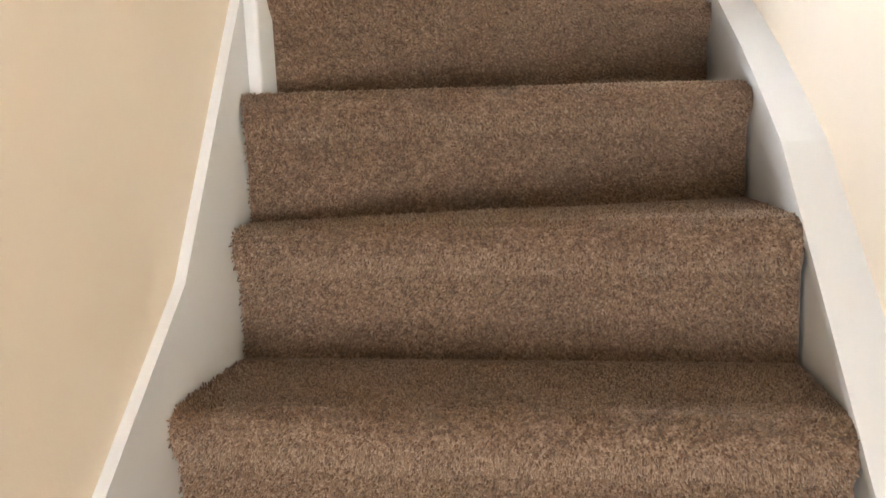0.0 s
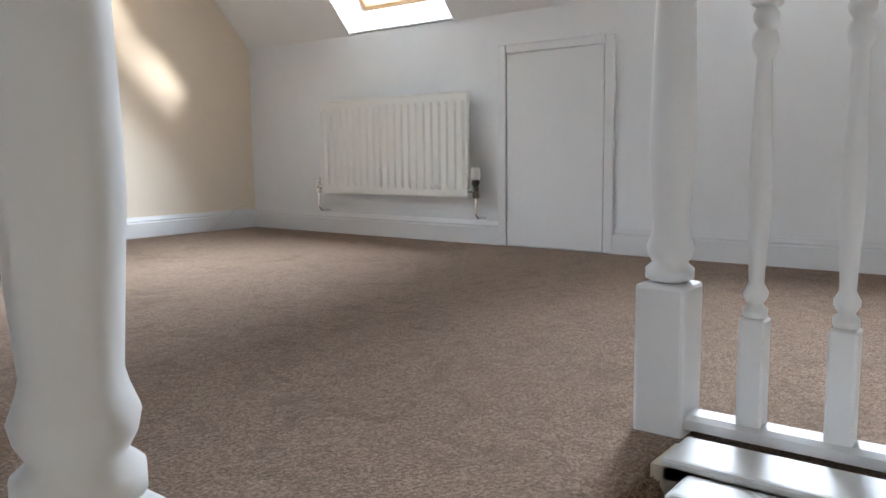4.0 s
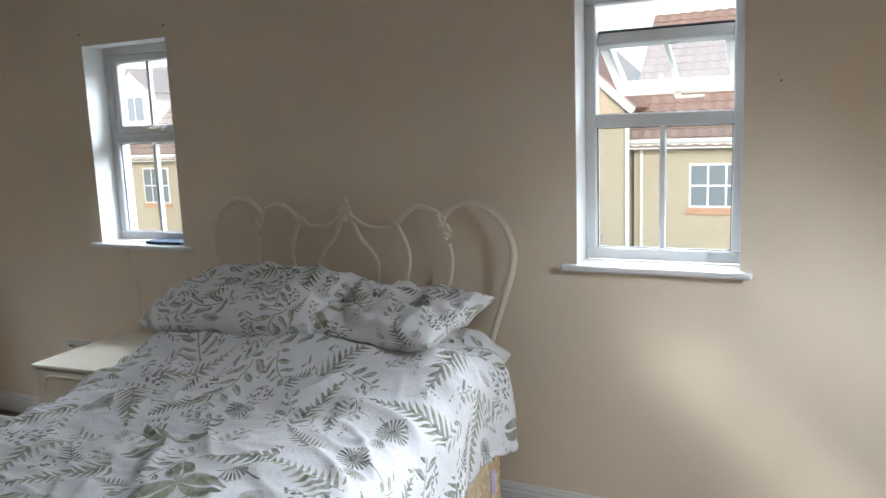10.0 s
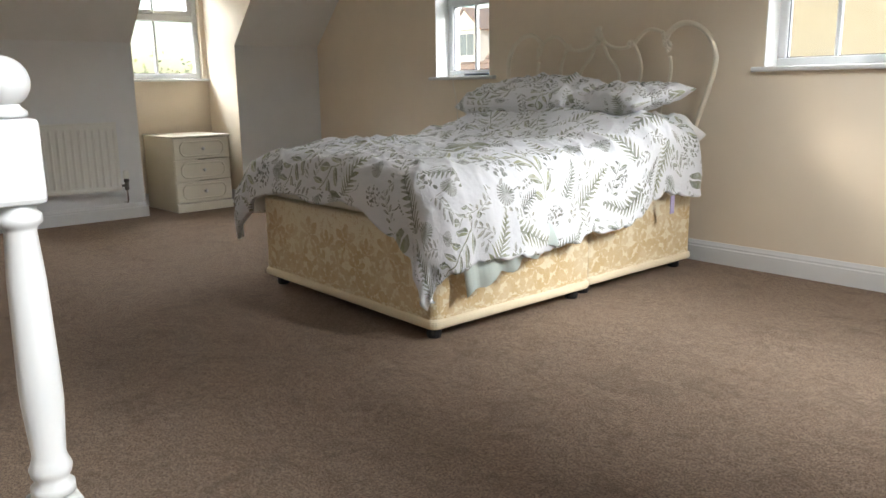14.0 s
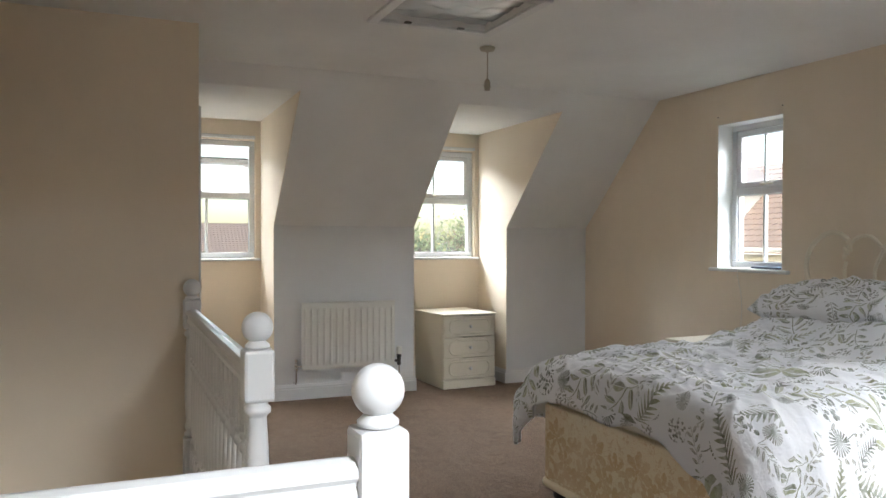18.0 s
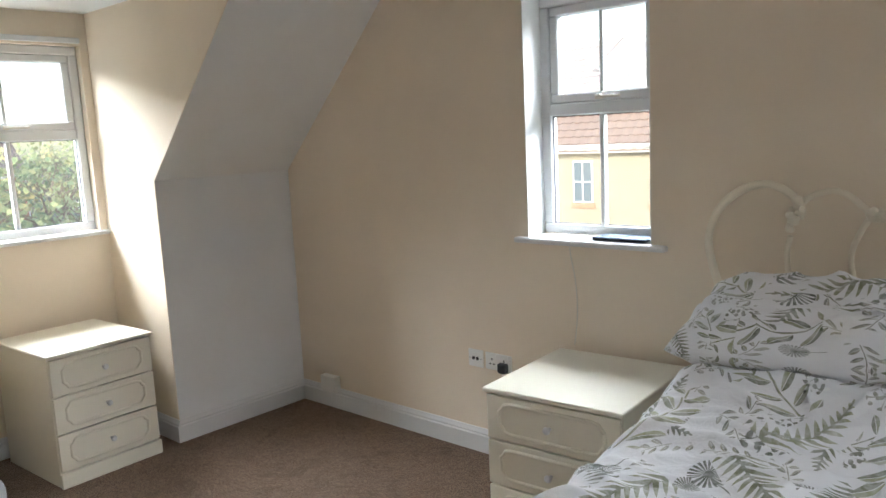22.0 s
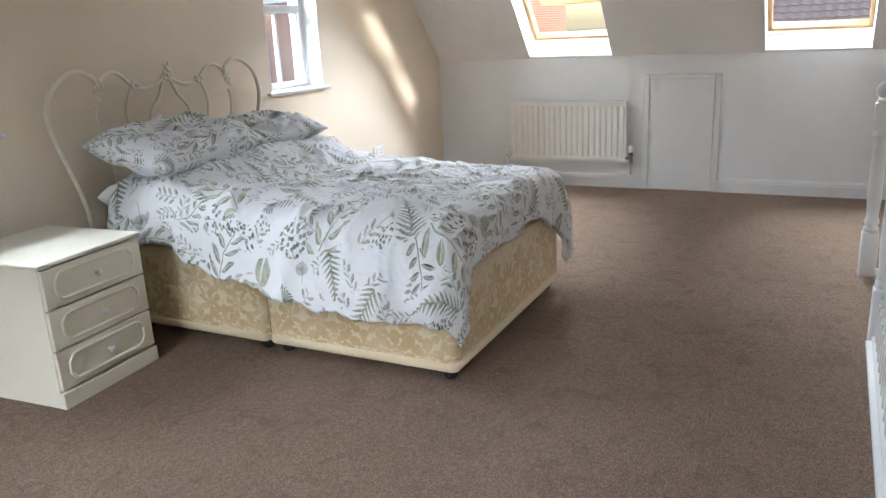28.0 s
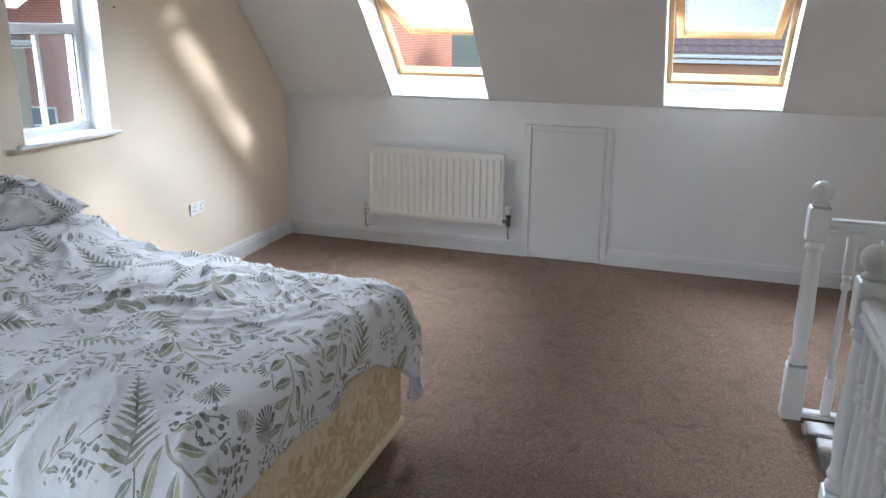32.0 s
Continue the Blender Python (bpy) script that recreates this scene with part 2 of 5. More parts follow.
def pile():
    m = Nodes("carpet pile", 0.95, 0, 0.1)
    g = m.t.nodes.new("ShaderNodeNewGeometry")
    w = g.outputs["Position"]
    mid = m.noise(w, 9.0, 4, 0.65, 0.6)
    c = m.ramp(g.outputs["Random Per Island"], [(0.0, (0.105, 0.056, 0.033)), (0.4, (0.200, 0.118, 0.072)), (0.8, (0.305, 0.193, 0.123)), (1.0, (0.42, 0.285, 0.190))])
    m.colour(m.mix(m.m("MULTIPLY", mid, 0.35), c, (0.10, 0.062, 0.042)))
    m.b.inputs["Sheen Weight"].default_value = 0.55
    m.b.inputs["Sheen Roughness"].default_value = 0.5
    m.b.inputs["Sheen Tint"].default_value = (0.95, 0.80, 0.66, 1)
    return m.mat


PILE = pile()


def plain(name, c, rough=0.5, metal=0.0, grain=60.0, vary=0.1):
    m = Nodes(name, rough, metal)
    n = m.noise(m.world(), grain, 4)
    m.colour(m.mix(n, tuple(v * (1 - vary) for v in c), tuple(min(1, v * (1 + vary)) for v in c)))
    m.bump(n, 0.06, 0.002)
    return m.mat


CHROME = plain("chrome", (0.72, 0.72, 0.72), 0.18, 1.0)
BLACK = plain("black plastic", (0.015, 0.015, 0.017), 0.4)
DARK_METAL = plain("dark metal", (0.10, 0.095, 0.09), 0.35, 0.9)
SEAL = plain("grey window seal", (0.10, 0.10, 0.11), 0.6)
PINE = plain("varnished pine", (0.52, 0.33, 0.16), 0.35, 0, 14.0, 0.22)
BLIND = plain("brown blind slat", (0.20, 0.07, 0.035), 0.5)
SHEET = plain("pale mint sheet", (0.68, 0.765, 0.725), 0.85, 0, 300.0, 0.05)
MATTRESS = plain("white mattress ticking", (0.74, 0.72, 0.66), 0.9, 0, 150.0, 0.06)
PIPING = plain("cream piping", (0.78, 0.66, 0.47), 0.8, 0, 200.0, 0.08)
TABLET = plain("dark blue tablet", (0.03, 0.035, 0.05), 0.22)
CABLE = plain("white cable", (0.66, 0.64, 0.60), 0.5)


def glass(name, tint=(0.93, 0.96, 0.96), haze=0.0):
    m = bpy.data.materials.new(name)
    m.use_nodes = True
    t = m.node_tree
    t.nodes.clear()
    out = t.nodes.new("ShaderNodeOutputMaterial")
    lw = t.nodes.new("ShaderNodeLayerWeight")
    fr = t.nodes.new("ShaderNodeMath")
    fr.operation = "POWER"
    t.links.new(lw.outputs["Facing"], fr.inputs[0])
    fr.inputs[1].default_value = 4.0
    fr2 = t.nodes.new("ShaderNodeMath")
    fr2.operation = "MULTIPLY_ADD"
    t.links.new(fr.outputs[0], fr2.inputs[0])
    fr2.inputs[1].default_value, fr2.inputs[2].default_value = 0.4, 0.03
    fr = fr2
    tr = t.nodes.new("ShaderNodeBsdfTransparent")
    tr.inputs["Color"].default_value = (*tint, 1)
    gl = t.nodes.new("ShaderNodeBsdfGlossy")
    gl.inputs["Roughness"].default_value = 0.02
    mx = t.nodes.new("ShaderNodeMixShader")
    t.links.new(fr.outputs[0], mx.inputs[0])
    t.links.new(tr.outputs[0], mx.inputs[1])
    t.links.new(gl.outputs[0], mx.inputs[2])
    last = mx.outputs[0]
    # haze: white translucency mixed in as a veil of glare over the pane
    if haze:
        df = t.nodes.new("ShaderNodeBsdfTranslucent")
        df.inputs["Color"].default_value = (0.9, 0.93, 0.95, 1)
        m2 = t.nodes.new("ShaderNodeMixShader")
        m2.inputs[0].default_value = haze
        t.links.new(last, m2.inputs[1])
        t.links.new(df.outputs[0], m2.inputs[2])
        last = m2.outputs[0]
    t.links.new(last, out.inputs[0])
    return m


GLASS = glass("window glass", (0.93, 0.96, 0.96), 0.006)
# stronger veil, standing in for sky reflected in the upper sashes
SASH_GLASS = glass("sky-veiled sash glass", (0.93, 0.96, 0.97), 0.03)
ROOF_GLASS = glass("rooflight glass", (0.80, 0.88, 0.92), 0.035)


def damask():
    """Cream satin with woven gold palmettes, mirrored along the side of the divan, and scrolls between them."""
    m = Nodes("gold damask", 0.5, 0, 0.45)
    w = m.world()
    sep = m.t.nodes.new("ShaderNodeSeparateXYZ")
    m.put(sep.inputs[0], w)
    warp = m.noise(w, 24.0, 3, 0.6)
    sway = m.noise(w, 31.0, 3, 0.6, 0.5)
    along = m.m("ADD", sep.outputs[0], sep.outputs[1])
    u = m.m("ADD", m.m("PINGPONG", along, 0.165), m.m("MULTIPLY", m.m("SUBTRACT", sway, 0.5), 0.045))
    z = m.m("ADD", sep.outputs[2], m.m("MULTIPLY", m.m("SUBTRACT", warp, 0.5), 0.05))

    def palmette(cx, cz, size, lobes, low):
        dx, dz = m.m("SUBTRACT", u, cx), m.m("SUBTRACT", z, cz)
        r = m.m("SQRT", m.m("ADD", m.m("MULTIPLY", dx, dx), m.m("MULTIPLY", dz, dz)))
        th = m.m("ARCTAN2", dx, dz)
        lobe = m.m("ABSOLUTE", m.m("COSINE", m.m("MULTIPLY", th, lobes)))
        reach = m.m("MULTIPLY", m.m("ADD", m.m("MULTIPLY", m.m("POWER", lobe, 0.7), 0.62), 0.38), size)
        body = m.m("MULTIPLY", m.m("LESS_THAN", r, reach), m.m("GREATER_THAN", m.m("COSINE", th), low))
        vein = m.m("GREATER_THAN", m.m("ADD", lobe, m.m("MULTIPLY", m.m("SINE", m.m("MULTIPLY", r, 240.0)), 0.25)), 0.30)
        return m.m("MULTIPLY", body, vein)
    f = palmette(0.0, 0.112, 0.112, 3.5, -0.15)
    for k in (palmette(0.165, 0.120, 0.085, 2.5, -0.6), palmette(0.083, 0.225, 0.070, 3.0, -1.1), palmette(0.0, 0.300, 0.080, 4.0, -0.5), palmette(0.165, 0.335, 0.095, 3.5, -0.9)):
        f = m.m("MAXIMUM", f, k)
    cmb = m.t.nodes.new("ShaderNodeCombineXYZ")
    m.put(cmb.inputs[0], u)
    m.put(cmb.inputs[1], z)
    scroll = m.m("LESS_THAN", m.m("ABSOLUTE", m.m("SUBTRACT", m.noise(cmb.outputs[0], 19.0, 1.0, 0.5, 1.4), 0.5)), 0.022)
    f = m.m("MAXIMUM", f, m.m("MULTIPLY", scroll, 0.75))
    worn = m.ramp(m.noise(w, 7.0, 3, 0.6), [(0.32, (0.5, 0.5, 0.5)), (0.60, (1, 1, 1))])
    fray = m.ramp(m.noise(w, 160.0, 2, 0.6), [(0.3, (0.55, 0.55, 0.55)), (0.6, (1, 1, 1))])
    f = m.m("MULTIPLY", m.m("MULTIPLY", f, worn), fray)
    m.colour(m.mix(f, (0.84, 0.73, 0.54), (0.63, 0.435, 0.20)))
    weave = m.node("ShaderNodeTexWave", 0, Vector=w, Scale=420.0, Distortion=0.5)
    pucker = m.noise(w, 9.0, 3, 0.6)
    m.bump(m.m("ADD", m.m("ADD", m.m("MULTIPLY", weave, 0.3), f), m.m("MULTIPLY", pucker, 4.0)), 0.22, 0.003)
    return m.mat


DAMASK = damask()


def printed_cotton():
    """White cotton with a watercolour print: ferns, leaf sprigs, broad leaves, seed heads and berries strewn over the flat cloth."""
    m = Nodes("printed cotton", 0.85, 0, 0.2)
    uv = m.t.nodes.new("ShaderNodeUVMap").outputs[0]
    col = m.ramp(m.noise(uv, 4.0, 2), [(0.3, (0.74, 0.745, 0.775)), (0.7, (0.80, 0.805, 0.83))])
    wash = m.ramp(m.noise(uv, 30.0, 4, 0.65, 0.6), [(0.26, (0.38, 0.38, 0.38)), (0.62, (1, 1, 1))])
    weave = m.noise(uv, 700.0, 2)
    taken = None

    def layer(size, shift, kinds, tone_a, tone_b, strength):
        nonlocal col, taken
        p = m.vm("SCALE", m.vm("ADD", uv, shift))
        p.node.inputs["Scale"].default_value = 1.0 / size
        vor = m.t.nodes.new("ShaderNodeTexVoronoi")
        vor.voronoi_dimensions = "2D"
        vor.inputs["Scale"].default_value = 1.0
        vor.inputs["Randomness"].default_value = 0.62
        m.put(vor.inputs["Vector"], p)
        loc = m.vm("SUBTRACT", p, vor.outputs["Position"])
        rnd = m.t.nodes.new("ShaderNodeTexWhiteNoise")
        rnd.noise_dimensions = "2D"
        m.put(rnd.inputs["Vector"], vor.outputs["Position"])
        s = m.t.nodes.new("ShaderNodeSeparateColor")
        m.put(s.inputs[0], rnd.outputs["Color"])
        r1, r2, r3 = s.outputs[0], s.outputs[1], s.outputs[2]
        rot = m.t.nodes.new("ShaderNodeVectorRotate")
        rot.rotation_type = "Z_AXIS"
        m.put(rot.inputs["Vector"], loc)
        m.put(rot.inputs["Angle"], m.m("MULTIPLY", r1, 6.283))
        q = m.t.nodes.new("ShaderNodeSeparateXYZ")
        m.put(q.inputs[0], rot.outputs[0])
        # a bent stem: y runs along it, x across
        y = q.outputs[1]
        x = m.m("ADD", q.outputs[0], m.m("MULTIPLY", m.m("MULTIPLY", y, y), m.m("MULTIPLY", m.m("SUBTRACT", r3, 0.5), 1.3)))
        ax = m.m("ABSOLUTE", x)
        side = m.m("SIGN", x)
        rr = m.vm("LENGTH", loc, out=1)
        inside_y = m.m("LESS_THAN", m.m("ABSOLUTE", y), 0.47)
        stem = m.m("MULTIPLY", m.m("LESS_THAN", ax, 0.010), inside_y)
        masks, lights = [], []
        for k, (lo, hi) in kinds.items():
            pick = m.m("MULTIPLY", m.m("GREATER_THAN", r2, lo), m.m("LESS_THAN", r2, hi))
            light = None
            if k == "fern":
                t = m.m("MAXIMUM", m.m("DIVIDE", m.m("SUBTRACT", 0.46, y), 0.92), 0.0)
                wid = m.m("MAXIMUM", m.m("MULTIPLY", m.m("POWER", t, 0.75), m.m("SUBTRACT", 0.31, m.m("MULTIPLY", t, 0.09))), 0.005)
                rel = m.m("DIVIDE", ax, wid)
                ph = m.m("FRACT", m.m("ADD", m.m("ADD", m.m("MULTIPLY", y, 12.0), m.m("MULTIPLY", ax, -8.5)), m.m("MULTIPLY", side, 0.2)))
                leaf = m.m("LESS_THAN", m.m("ABSOLUTE", m.m("SUBTRACT", ph, 0.5)), m.m("MULTIPLY", m.m("SUBTRACT", 1.0, m.m("MULTIPLY", rel, rel)), 0.34))
                shape = m.m("MAXIMUM", m.m("MULTIPLY", leaf, inside_y), stem)
                light = m.m("MULTIPLY", rel, 0.5)
            elif k == "sprig":
                ph = m.m("ADD", m.m("ADD", m.m("MULTIPLY", y, 4.4), m.m("MULTIPLY", ax, -3.4)), m.m("MULTIPLY", side, 0.25))
                saw = m.m("SUBTRACT", m.m("FRACT", ph), 0.5)
                a = m.m("DIVIDE", m.m("SUBTRACT", ax, 0.130), 0.115)
                b = m.m("DIVIDE", saw, 0.27)
                d = m.m("ADD", m.m("MULTIPLY", a, a), m.m("ABSOLUTE", b))
                rib = m.m("GREATER_THAN", m.m("ABSOLUTE", b), 0.07)
                shape = m.m("MAXIMUM", m.m("MULTIPLY", m.m("MULTIPLY", m.m("LESS_THAN", d, 1.0), rib), inside_y), stem)
                light = m.m("MULTIPLY", m.m("GREATER_THAN", b, 0.0), 0.55)
            elif k == "broad":
                ang = m.m("ARCTAN2", x, y)
                pet = m.m("ABSOLUTE", m.m("COSINE", m.m("MULTIPLY", ang, 1.5)))
                edge = m.m("MULTIPLY", m.m("POWER", pet, 1.8), 0.46)
                vein = m.m("GREATER_THAN", m.m("SUBTRACT", 1.0, pet), 0.003)
                shape = m.m("MULTIPLY", m.m("MULTIPLY", m.m("LESS_THAN", rr, edge), vein), m.m("GREATER_THAN", y, -0.28))
                light = m.m("SUBTRACT", 0.85, m.m("MULTIPLY", rr, 1.9))
            elif k == "seed":
                ang = m.m("ARCTAN2", x, y)
                ray = m.m("GREATER_THAN", m.m("ABSOLUTE", m.m("SINE", m.m("MULTIPLY", ang, 11.0))), m.m("ADD", 0.25, m.m("MULTIPLY", rr, 2.0)))
                head = m.m("MULTIPLY", ray, m.m("LESS_THAN", rr, 0.24))
                core = m.m("LESS_THAN", rr, 0.06)
                shape = m.m("MAXIMUM", m.m("MAXIMUM", head, core), m.m("MULTIPLY", stem, m.m("LESS_THAN", y, 0.0)))
            else:
                v2 = m.t.nodes.new("ShaderNodeTexVoronoi")
                v2.voronoi_dimensions = "2D"
                v2.inputs["Scale"].default_value = 8.0
                m.put(v2.inputs["Vector"], p)
                dot = m.m("LESS_THAN", v2.outputs["Distance"], 0.33)
                twig = m.m("LESS_THAN", m.m("ABSOLUTE", m.m("SINE", m.m("MULTIPLY", m.m("ARCTAN2", x, y), 3.0))), 0.10)
                shape = m.m("MULTIPLY", m.m("MAXIMUM", dot, twig), m.m("LESS_THAN", rr, 0.36))
            masks.append(m.m("MULTIPLY", shape, pick))
            if light is not None:
                lights.append(m.m("MULTIPLY", light, pick))
        f = masks[0]
        for k in masks[1:]:
            f = m.m("MAXIMUM", f, k)
        paler = lights[0]
        for k in lights[1:]:
            paler = m.m("ADD", paler, k)
        filled = m.m("LESS_THAN", r2, max(h for _, h in kinds.values()))
        room = m.m("MULTIPLY", m.m("MULTIPLY", m.m("LESS_THAN", ax, 0.21), inside_y), filled)
        if taken is not None:
            f = m.m("MULTIPLY", f, m.m("SUBTRACT", 1.0, taken))
            room = m.m("MAXIMUM", room, taken)
        taken = room
        tone = m.mix(m.m("ADD", m.m("MULTIPLY", r3, 0.5), paler, clamp=True), tone_a, tone_b)
        col = m.mix(m.m("MULTIPLY", m.m("MULTIPLY", f, wash), strength), col, tone)

    layer(0.32, (0.4, 0.1, 0), {"fern": (-0.1, 0.42), "broad": (0.42, 0.58), "sprig": (0.58, 1.1)}, (0.085, 0.098, 0.060), (0.37, 0.385, 0.24), 0.97)
    layer(0.215, (3.17, 1.93, 0), {"sprig": (-0.1, 0.34), "fern": (0.34, 0.60), "berry": (0.60, 0.76), "seed": (0.76, 0.92)}, (0.055, 0.066, 0.046), (0.24, 0.265, 0.17), 0.95)
    layer(0.14, (7.31, 5.2, 0), {"berry": (-0.1, 0.25), "sprig": (0.25, 0.78), "seed": (0.78, 0.95)}, (0.08, 0.088, 0.064), (0.28, 0.275, 0.18), 0.88)
    m.colour(col)
    crease = m.noise(uv, 24.0, 4, 0.6, 1.0)
    m.bump(m.m("ADD", m.m("MULTIPLY", weave, 0.12), crease), 0.5, 0.011)
    m.b.inputs["Sheen Weight"].default_value = 0.12
    return m.mat


COTTON = printed_cotton()
# ---------------- plan ----------------
W = 7.155                  # width between the low walls
CEIL = 2.50
KL, XL = 1.44, 1.08        # low wall under the dormer slope, where that slope meets the ceiling
KR, XR = 1.19, 6.00        # the same on the rooflight side
WIN = [(1.772, 2.387), (4.515, 5.140)]
WZ0, WZ1 = 1.125, 2.20
DORM = [(-1.78, -0.866), (-3.92, -3.010)]
DX, DZ = -0.60, 2.37
SKY = [(-1.742, -0.956), (-3.787, -3.004)]
SY = -3.79                 # wall beside the stairs
SX = 1.93                  # its end, over the stairs
BY = -4.74                 # stair wall
NB = -5.70                 # far end of the room behind the stairs
N1, N2, N3 = (5.05, -3.803), (4.0, -3.83), (1.985, -3.83)
H = 0.20

# ---------------- shell ----------------
setting("wall_north", slab(lambda u, v, d: (u, d, v), -1.2, 8.6, -3.0, 3.4, 0.0, 0.26, [(a, b, WZ0 - 0.02, WZ1) for a, b in WIN]), CREAM, "cream painted gable wall with two window openings")
setting("wall_west", slab(lambda u, v, d: (d, u, v), NB, 0.0, -0.3, KL, -0.14, 0.0, [(a - 0.004, b + 0.004, -0.1, 3) for a, b in DORM]), WHITE_WALL, "low white wall under the sloping ceiling")
setting("wall_east", slab(lambda u, v, d: (W + d, u, v), NB, 0.0, -0.3, KR, 0.0, 0.16, []), WHITE_WALL, "low white wall under the rooflights")

tl = math.atan2(CEIL - KL, XL)
tr = math.atan2(CEIL - KR, W - XR)


def left_roof(u, v, d):
    return (v * math.cos(tl) - d * math.sin(tl), u, KL + v * math.sin(tl) + d * math.cos(tl))


def right_roof(u, v, d):
    return (W - v * math.cos(tr) + d * math.sin(tr), u, KR + v * math.sin(tr) + d * math.cos(tr))


LL = (CEIL - KL) / math.sin(tl)
LR = (CEIL - KR) / math.sin(tr)
LD = (DZ - KL) / math.sin(tl)
SKT = (2.21 - KR) / math.sin(tr)
setting("ceiling_slope_west", slab(left_roof, NB, 0.0, 0.0, LL + 0.12, 0.0, 0.14, [(a - 0.004, b + 0.004, -0.01, LD) for a, b in DORM]), CEILING, "white sloping ceiling cut by two dormers")
setting("ceiling_slope_east", slab(right_roof, NB, 0.0, -0.0, LR + 0.15, 0.0, 0.26, [(a, b, 0.004, SKT) for a, b in SKY]), CEILING, "white sloping ceiling with two rooflights")
HX, HY = (2.43, 3.02), (-2.92, -2.30)
setting("ceiling", slab(lambda u, v, d: (u, v, CEIL + d), XL, XR, NB, 0.0, 0.0, 0.16, [(*HX, *HY)]), CEILING, "flat white painted ceiling")
setting("roof", box(0.5, 6.2, NB - 0.3, 0.3, 3.05, 3.2), CEILING)

# floor with the stair opening
FX0, FX1, FY0, FY1 = SX, 4.85, BY, -3.875
fl = bmesh.new()
for x0, x1, y0, y1 in ((-0.75, W, FY1 + 0.03, 0.0), (-0.75, SX - 0.05, NB, FY1 + 0.03), (4.99, W, NB, FY1 + 0.03), (SX, 4.99, NB, BY - 0.06)):
    bx(fl, x0, x1, y0, y1, -0.28, 0.0)
setting("floor", fl, CARPET, "brown twist-pile fitted carpet")

# dormers
for a, b in DORM:
    bm = bmesh.new()
    for y0, y1 in ((b, b + 0.10), (a - 0.10, a)):
        prism(bm, [(DX - 0.2, -0.02), (-0.002, -0.02), (-0.002, KL), ((DZ - KL) / math.tan(tl) - 0.002, DZ), ((DZ - KL) / math.tan(tl) - 0.002, DZ + 0.05), (DX - 0.2, DZ + 0.05)], "y", y0, y1)
    setting("dormer_cheek", bm, CREAM, "cream painted dormer cheeks")
    setting("dormer_wall", slab(lambda u, v, d: (DX - d, u, v), a - 0.1, b + 0.1, -0.3, 2.6, 0.0, 0.2, [(a + 0.045, b - 0.045, 1.15, 2.195)]), CREAM, "cream painted wall under the dormer window")
    setting("dormer_ceiling", box(DX - 0.2, (DZ - KL) / math.tan(tl) - 0.002, a - 0.1, b + 0.1, DZ, DZ + 0.06), CEILING, "white dormer ceiling")

# the box beside the stairs, with its door
DR = (1.20, 1.85)
setting("wall_south", slab(lambda u, v, d: (u, SY - d, v), -0.15, SX - 0.10, 0.0, CEIL, 0.0, 0.10, [(*DR, -0.1, 2.0)]), CREAM, "cream painted wall with a closed door")
setting("wall_stairhead", box(SX - 0.10, SX, BY, SY, -0.36, CEIL), CREAM, "cream painted wall over the stairs")
setting("wall_stair", box(0.4, 5.10, BY - 0.12, BY, -3.1, CEIL), CREAM, "cream painted stair wall")
setting("wall_back", box(5.10, W + 0.6, NB - 0.12, NB, -0.3, 2.9), CREAM, "cream painted wall behind the stairs")
setting("wall_return", box(5.10, 5.20, NB, BY - 0.12, 0, CEIL), CREAM, "cream painted return wall")
setting("wall_closet", box(-0.15, SX - 0.1, NB, NB + 0.1, 0, CEIL), CREAM)
# walls of the well below the floor
setting("well_wall_left", box(0.4, N2[0] - 0.05, FY1 + 0.015, FY1 + 0.13, -3.1, -0.005), CREAM, "cream painted wall of the lower flight")
setting("well_wall_end", box(4.885, 4.99, BY, FY1 + 0.03, -3.1, -0.002), CREAM, "cream painted wall under the balustrade")
setting("well_wall_front", box(N2[0] - 0.05, 4.99, FY1 + 0.035, FY1 + 0.13, -3.1, -0.27), CREAM)
# the hole is made up, out of view, to let the fill lamp in
setting("well_back", slab(lambda u, v, d: (0.4 - d, u, v), BY - 0.1, FY1 + 0.2, -3.2, -0.3, 0.0, 0.1, [(-4.68, -3.95, -2.2, -1.05)]), CREAM, "cream landing wall with an added, unseen opening for fill light")
setting("well_ceiling", box(0.4, SX - 0.102, BY, FY1 + 0.03, -0.36, -0.30), CEILING)
setting("well_floor", box(0.3, 5.0, BY - 0.1, FY1 + 0.2, -3.2, -3.1), CARPET)


def moulding(name, run, axis, face, out, parts=None, h=0.125, t=0.018, mat=None):
    """A skirting board along an axis from run[0] to run[1], standing out from the plane face."""
    prof = [(0, 0), (t, 0), (t, h * 0.70), (t * 0.72, h * 0.76), (t * 0.80, h * 0.82), (t * 0.45, h * 0.93), (t * 0.3, h), (0, h)]
    bm = bmesh.new()
    if axis == "x":
        prism(bm, [(face + out * p, z) for p, z in prof], "x", *run)
    else:
        prism(bm, [(face + out * p, z) for p, z in prof], "y", *run)
    return setting(name, bm, mat or GLOSS, "white painted moulded skirting board")


moulding("baseboard_north", (0.018, W - 0.018), "x", 0.0, -1)
for run in ((-0.866, 0.0), (-3.010, -1.78), ):
    moulding("baseboard_west", run, "y", 0.0, 1)
for a, b in DORM:
    moulding("baseboard_dormer", (a, b), "y", DX, 1, h=0.115)
    moulding("baseboard_dormer_side", (DX + 0.018, 0.018), "x", b, -1)
    moulding("baseboard_dormer_side", (DX + 0.018, 0.018), "x", a, 1)
for run in ((-2.035, 0.0), (NB, -2.68)):
    moulding("baseboard_east", run, "y", W, -1)
for run in ((0.018, DR[0] - 0.06), (DR[1] + 0.06, SX)):
    moulding("baseboard_south", run, "x", SY, 1)


